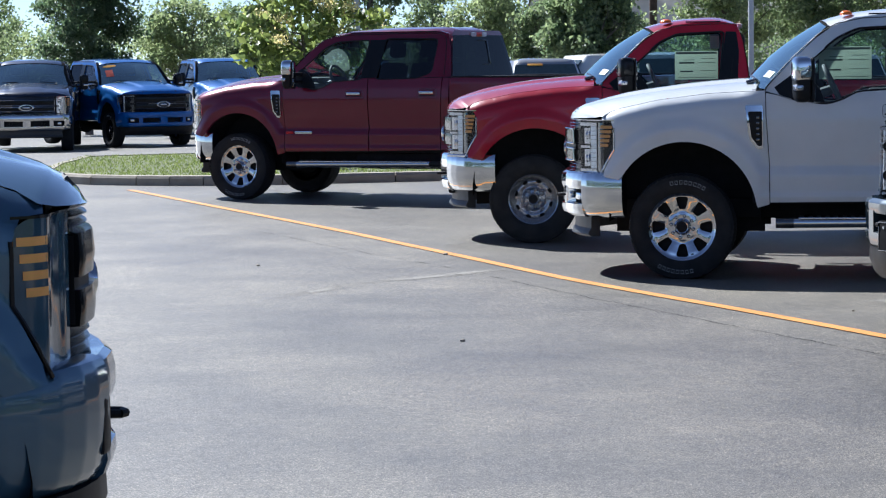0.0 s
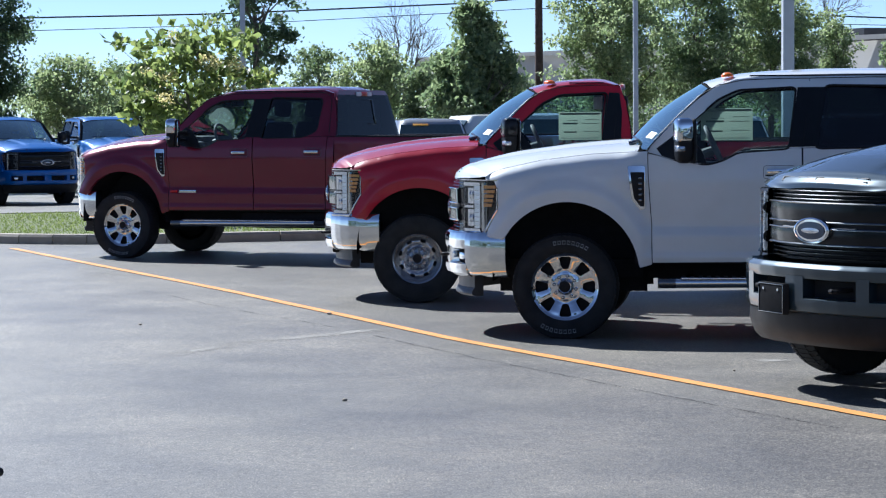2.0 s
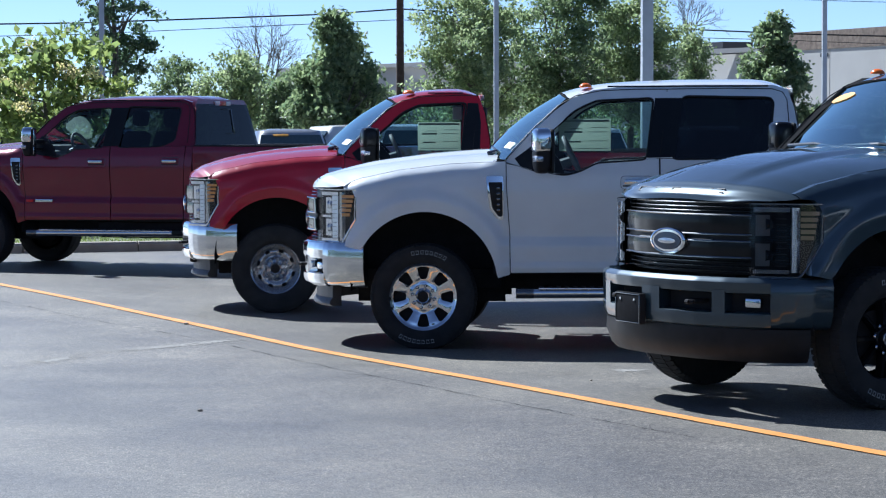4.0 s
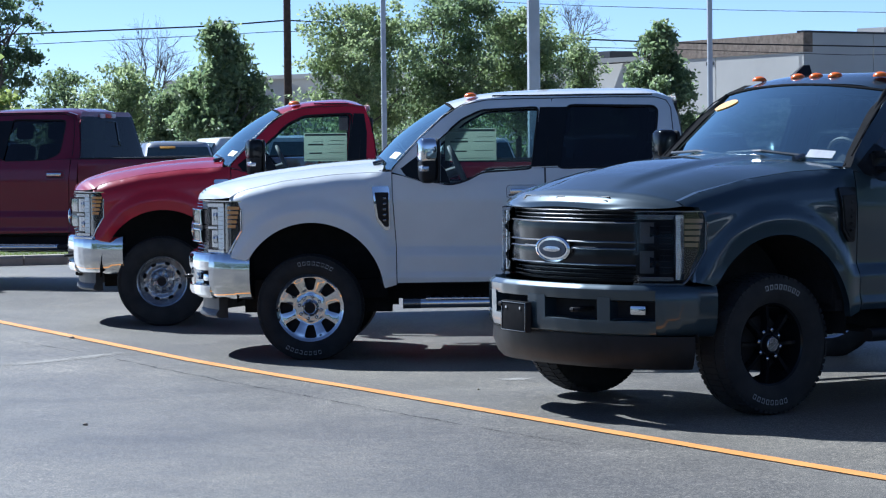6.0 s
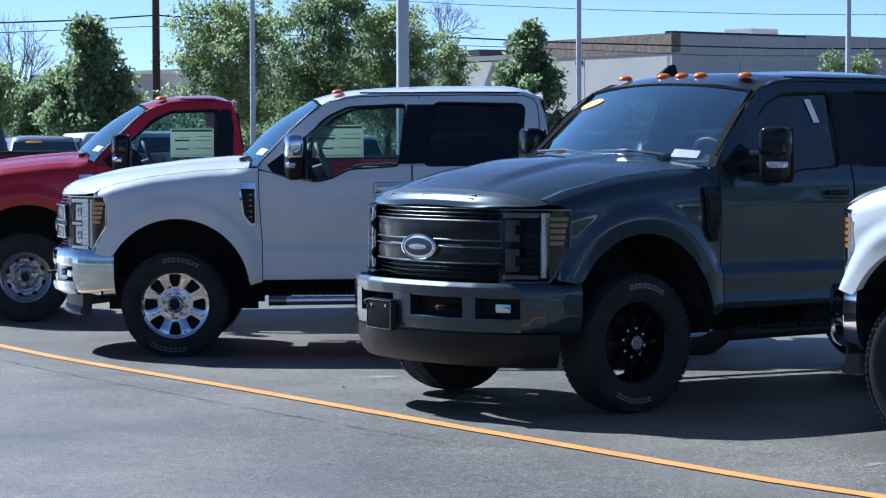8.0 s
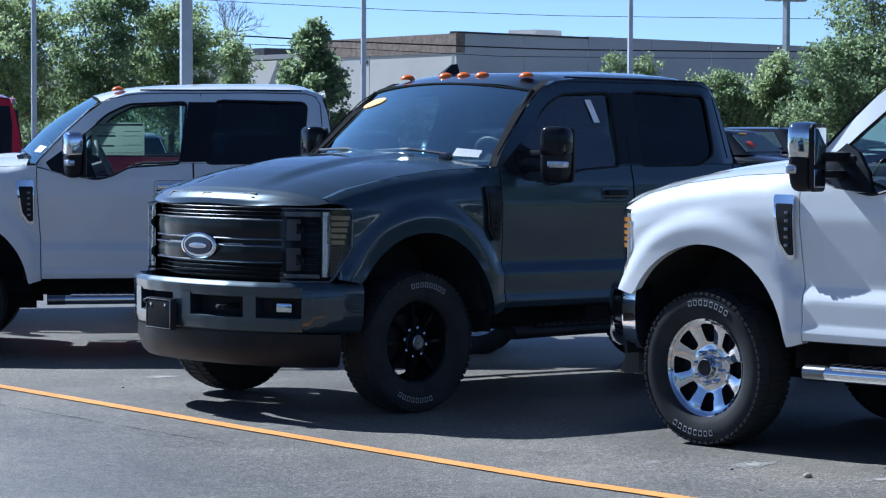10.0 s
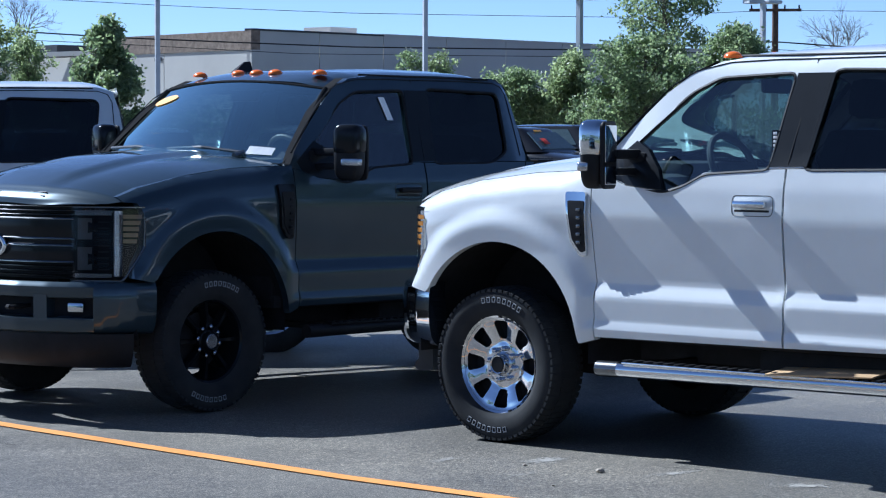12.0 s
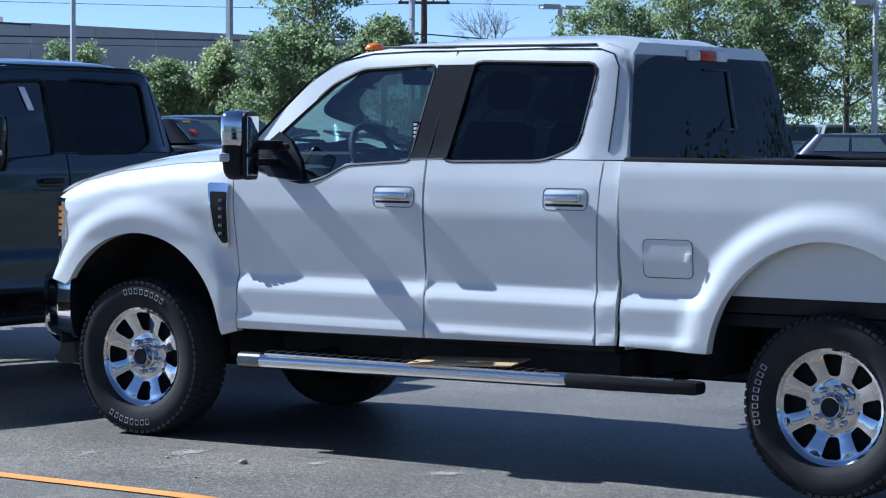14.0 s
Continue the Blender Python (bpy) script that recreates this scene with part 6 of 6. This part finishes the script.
# ---- grey building ----
def building():
    CONC = grained("painted concrete wall", (0.50, 0.48, 0.44), (0.60, 0.58, 0.53), 0.25, 0.85, 0.2, 0.004)
    CONC_L = grained("pale painted wall", (0.49, 0.47, 0.44), (0.57, 0.55, 0.52), 0.25, 0.85, 0.2, 0.004)
    BRICK = grained("brown rough parapet", (0.16, 0.12, 0.09), (0.32, 0.25, 0.19), 3.5, 0.9, 0.8, 0.05, fine=9)
    DARK = plain("dark louvre", (0.02, 0.02, 0.024), 0.5)
    h = 6.76
    a = Vector(polar(16.80, 122)[:2])
    b = Vector(polar(19.84, 129)[:2])
    c = Vector(polar(27.5, 152)[:2])
    l1 = Vector(polar(11.3, 142)[:2])
    l2 = Vector(polar(2.0, 178)[:2])
    t = empty("warehouse")
    tagged(t, "long low grey concrete warehouse with a flat roof", "building")

    def wall(name, p, q, z0, z1, mat, thick=0.4, out=0.0):
        d = (q - p).normalized()
        nrm = Vector((d.y, -d.x))
        p0, q0 = p + nrm * out, q + nrm * out
        p1, q1 = p - nrm * thick, q - nrm * thick
        vs = [(*p0, z0), (*q0, z0), (*q0, z1), (*p0, z1), (*p1, z0), (*q1, z0), (*q1, z1), (*p1, z1)]
        return part(name, (vs, [(0, 1, 2, 3), (5, 4, 7, 6), (3, 2, 6, 7), (4, 0, 3, 7), (1, 5, 6, 2)]), mat, t)

    def panels(p, q, z0, z1, mat, n):
        for i in range(n):
            g = (q - p).normalized() * 0.03
            wall("wall_panel", p.lerp(q, i / n) + g, p.lerp(q, (i + 1) / n) - g, z0, z1, mat)

    panels(l2, l1, -0.5, h - 0.9, CONC, 7)
    panels(l1, a, -0.5, h - 0.95, CONC, 3)
    wall("parapet", l1.lerp(a, 0.42), a, h - 0.95, h, BRICK, 0.5, 0.05)
    wall("parapet", l2, l1.lerp(a, 0.42), h - 0.9, h - 0.65, CONC, 0.5, 0.04)
    panels(a, b, -0.5, h, CONC, 2)
    wall("coping", a, b, h, h + 0.10, DARK, 0.5, 0.05)
    panels(b, c, -0.5, h + 0.05, CONC_L, 6)
    wall("coping", b, c, h + 0.05, h + 0.13, CONC_L, 0.5, 0.06)
    wall("louvre_opening", a.lerp(b, 0.62), a.lerp(b, 0.86), h - 2.15, h - 1.85, DARK, 0.1, 0.03)
    wall("scupper", l1.lerp(a, 0.63), l1.lerp(a, 0.66), h - 1.35, h - 1.15, DARK, 0.1, 0.03)
    wall("roof_unit", a.lerp(b, 0.68) + Vector((2, 8)), a.lerp(b, 0.90) + Vector((2, 8)), h, h + 0.75, CONC_L, 2.0)
    wall("roof_unit", l1.lerp(a, 0.05) + Vector((1, 5)), l1.lerp(a, 0.22) + Vector((1, 5)), h - 0.9, h - 0.05, DARK, 2.0)
    part("roof_deck", ([(*l2, h - 1.2), (*l1, h - 1.2), (*a, h - 1.2), (*b, h - 1.2), (*c, h - 1.2), (c.x + 20, c.y + 50, h - 1.2), (l2.x + 10, l2.y + 60, h - 1.2)], [tuple(range(7))]), CONC, t)


building()


# ---- cars far off ----
def car(label, place, body, kind="sedan", papers=True):
    t = empty("car", place)
    tagged(t, label, "car", "cars parked in the far rows")
    suv = kind == "suv"
    length, width, h = (4.7, 0.93, 1.70) if suv else (4.75, 0.91, 1.45)
    f0, f1 = length * 0.5, -length * 0.5
    belt = 1.02 if suv else 0.92

    def low(u, v):
        x = f1 + (f0 - f1) * u
        e = 1 - abs(2 * u - 1) ** 5 * 0.18
        hood = lerp(x, [(f1, belt - 0.06), (f1 + 0.25, belt + 0.03), (0, belt), (f0 - 1.35, belt), (f0 - 0.35, belt - 0.16), (f0, belt - 0.34)])
        s = 2 * v - 1
        a = s * math.pi / 2 * 1.25
        y = width * e * math.copysign(min(1, abs(math.sin(a)) ** 0.6), s)
        z = 0.28 + (hood - 0.28) * max(0.0, math.cos(a)) ** 0.28
        return (x, y, z)

    b = part("body", grid(28, 24, low), body, t, sharp=60)
    part("rear_panel", box(f1 + 0.0, f1 + 0.10, -width * 0.8, width * 0.8, 0.30, belt - 0.08, 0.05), body, b)
    part("front_panel", box(f0 - 0.10, f0 - 0.01, -width * 0.8, width * 0.8, 0.30, belt - 0.34, 0.05), body, b)
    r0, r1 = (f1 + 0.12, f0 - 1.55) if suv else (f1 + 0.75, f0 - 1.75)
    w0, w1 = (f1 + 0.02, f0 - 0.95) if suv else (f1 + 0.25, f0 - 1.05)

    wb, wt = width * 0.93, width * 0.70
    zb, zt = belt - 0.06, h - 0.05

    def shell(u, v):
        """The cabin: a rounded, tapered hull from the belt to the roof."""
        k = min(1.0, u * 1.25)
        s = 2 * v - 1
        x_lo, x_hi = w0 + (r0 - w0) * k, w1 + (r1 - w1) * k
        mid, half_x, half_y = (x_lo + x_hi) / 2, (x_hi - x_lo) / 2, wb + (wt - wb) * k
        if u > 0.8:
            f = 1 - ((u - 0.8) / 0.2)
            half_x, half_y = half_x * f, half_y * f
        a = math.pi * s
        c, n = math.cos(a), math.sin(a)
        z = zb + (zt - zb) * k + (0.05 * (1 - (1 - (u - 0.8) / 0.2) ** 3) if u > 0.8 else 0)
        return (mid + half_x * math.copysign(abs(c) ** 0.25, c), half_y * math.copysign(abs(n) ** 0.25, n), z)

    cabin = part("cabin", grid(15, 48, shell), body, t, sharp=45)

    def slab(c, out):
        vs = [Vector(p) for p in c]
        nrm = (vs[1] - vs[0]).cross(vs[3] - vs[0]).normalized() * out
        return [tuple(p + nrm) for p in vs] + [tuple(p - nrm) for p in vs], [(0, 1, 2, 3), (7, 6, 5, 4), (0, 4, 5, 1), (1, 5, 6, 2), (2, 6, 7, 3), (3, 7, 4, 0)]

    def at(k0, k1, z, side):
        """A place on the cabin's flank: k0 along it, z between belt and roof."""
        q = (z - zb) / (zt - zb)
        xl, xh = w0 + (r0 - w0) * q, w1 + (r1 - w1) * q
        return (xl + (xh - xl) * k0, side * (wb + (wt - wb) * q + 0.002), z)

    z0, z1 = belt + 0.03, h - 0.13
    for side in (1, -1):
        for k0, k1 in ((0.10, 0.34), (0.37, 0.62), (0.65, 0.88)) if suv else ((0.16, 0.48), (0.51, 0.84)):
            part("side_window", slab([at(k0, 0, z0, side), at(k1, 0, z0, side), at(k1, 0, z1, side), at(k0, 0, z1, side)], 0.012), CAR_GLASS, cabin)
    for lo, hi, nm in ((w1, r1, "windscreen"), (w0, r0, "rear_window")):
        pts = []
        for z, y in ((z0 - 0.02, -0.86), (z0 - 0.02, 0.86), (z1 - 0.01, 0.86), (z1 - 0.01, -0.86)):
            q = (z - zb) / (zt - zb)
            pts.append((lo + (hi - lo) * q, y * (wb + (wt - wb) * q), z))
        part(nm, slab(pts, 0.014), CAR_GLASS, cabin)
    for s in (1, -1):
        part("headlamp", box(f0 - 0.30, f0 - 0.06, s * width * 0.72 - 0.18, s * width * 0.72 + 0.12, belt - 0.36, belt - 0.22, 0.04), CHROME, t)
        part("tail_lamp", box(f1 + 0.0, f1 + 0.12, s * width * 0.75 - 0.13, s * width * 0.75 + 0.13, belt - 0.22, belt - 0.02, 0.03), REDLENS, t)
        for x in (f0 - 0.92, f1 + 0.95):
            wv = part("wheel", moved(lathe([(0.20, 0.02), (0.21, 0.09), (0.23, 0.10)], 20), pose(x, s * (width - 0.10), 0.33, 0, 0, 0 if s > 0 else 180)), STEEL, t)
            part("tyre", moved(lathe([(0.22, 0.10), (0.31, 0.10), (0.33, 0.05), (0.33, -0.10), (0.2, -0.10)], 24), pose(x, s * (width - 0.10), 0.33, 0, 0, 0 if s > 0 else 180)), RUBBER, wv)
            part("spoke", moved(join(*[arc_block(0.03, 0.21, a - 0.18, a + 0.18, 0.03, 0.05, 1) for a in (0.3, 1.56, 2.8, 4.07, 5.3)]), pose(x, s * (width - 0.10), 0.33, 0, 0, 0 if s > 0 else 180)), STEEL, wv)
    if papers:
        part("window_paper", moved(box(-0.004, 0.004, -0.10, 0.10, -0.10, 0.10, 0.002), pose((w1 * 0.62 + r1 * 0.38) + 0.03, -0.35, belt + (h - belt) * 0.36, 0, -52, 0)), ORANGE_PAPER, t)
        part("sticker", moved(box(-0.004, 0.004, -0.15, 0.15, -0.03, 0.03, 0.002), pose((w1 * 0.15 + r1 * 0.85) + 0.03, -0.2, belt + (h - belt) * 0.80, 0, -52, 0)), YELLOW_PAPER, t)
    return t


def car_at(az, dist, heading):
    x, y, _ = polar(az, dist)
    return pose(x, y, ground_z(x, y), 0, 0, heading)


car("black sedan with papers on its windscreen", car_at(22.95, 62, -58) @ Matrix.Scale(1.07, 4), BLACK_PAINT)
car("black sedan parked beside another", car_at(24.25, 65, -58) @ Matrix.Scale(1.07, 4), BLACK_PAINT)
car("white car with a paper on its windscreen", car_at(21.6, 58, -100), WHITE)
car("grey car parked in the far row", car_at(27.2, 66, -95), SILVER)
car("silver sport utility car, rear in view", car_at(37.35, 98, 62), SILVER, "suv", False)
car("silver hatchback, rear in view", car_at(38.25, 100, 62), SILVER, "suv", False)
car("dark navy car with an orange paper", car_at(39.35, 68, -62), NAVY)
car("red car in the far row", car_at(37.3, 128, 170), RED, "suv", False)
car("dark car in the far row", car_at(38.35, 126, 170), BLACK_PAINT, "suv", False)
car("red car in the far row", car_at(39.2, 128, 170), RED, "suv", False)
car("silver white sport utility car with papers on its windscreen", car_at(2.25, 51, -86) @ Matrix.Scale(1.03, 4), SILVER, "suv")
car("white car seen past the trucks", car_at(12.2, 52, -90), WHITE, "suv")
car("white car seen past the trucks", car_at(14.6, 54, -90), WHITE, "suv")
car("white car seen past the trucks", car_at(9.2, 52, -90), WHITE, "suv")
car("teal grey car seen past the trucks", car_at(16.6, 55, -95), SILVER)
car("white car seen past the trucks", car_at(18.2, 56, -95), WHITE, "suv")


def far_truck(label, az, dist, heading, body, **more):
    x, y, _ = polar(az, dist)
    t = truck("pickup_truck", label, pose(x, y, ground_z(x, y), 0, 0, heading) @ Matrix.Scale(0.955, 4), body, extras=(), **more)
    return t


blue = far_truck("bright blue pickup with a dark grille, papers on its windscreen", -6.88, 57.5, -60, BLUE, wheels="black", trim="body", mirrors="black", grille="dark", side_step=False)
far_truck("dark grey pickup with a chrome grille", -9.55, 55.5, -84, NAVY, mirrors="black", side_step=False)
far_truck("bright blue pickup behind a flowering tree", -4.80, 62, -70, BLUE, wheels="black", trim="body", mirrors="black", grille="dark", side_step=False)
car("white sport utility car seen past the red truck", car_at(3.9, 52, 200) @ Matrix.Scale(1.07, 4), WHITE, "suv", False)
part("year_sticker", screen_patch(0.86, -0.66, 0.06, 0.20, 0.006), YELLOW_PAPER, blue, "yellow oval sticker on the windscreen")
part("window_paper", screen_patch(0.50, -0.72, 0.16, 0.10, 0.006, False), ORANGE_PAPER, blue, "orange red paper on the windscreen")
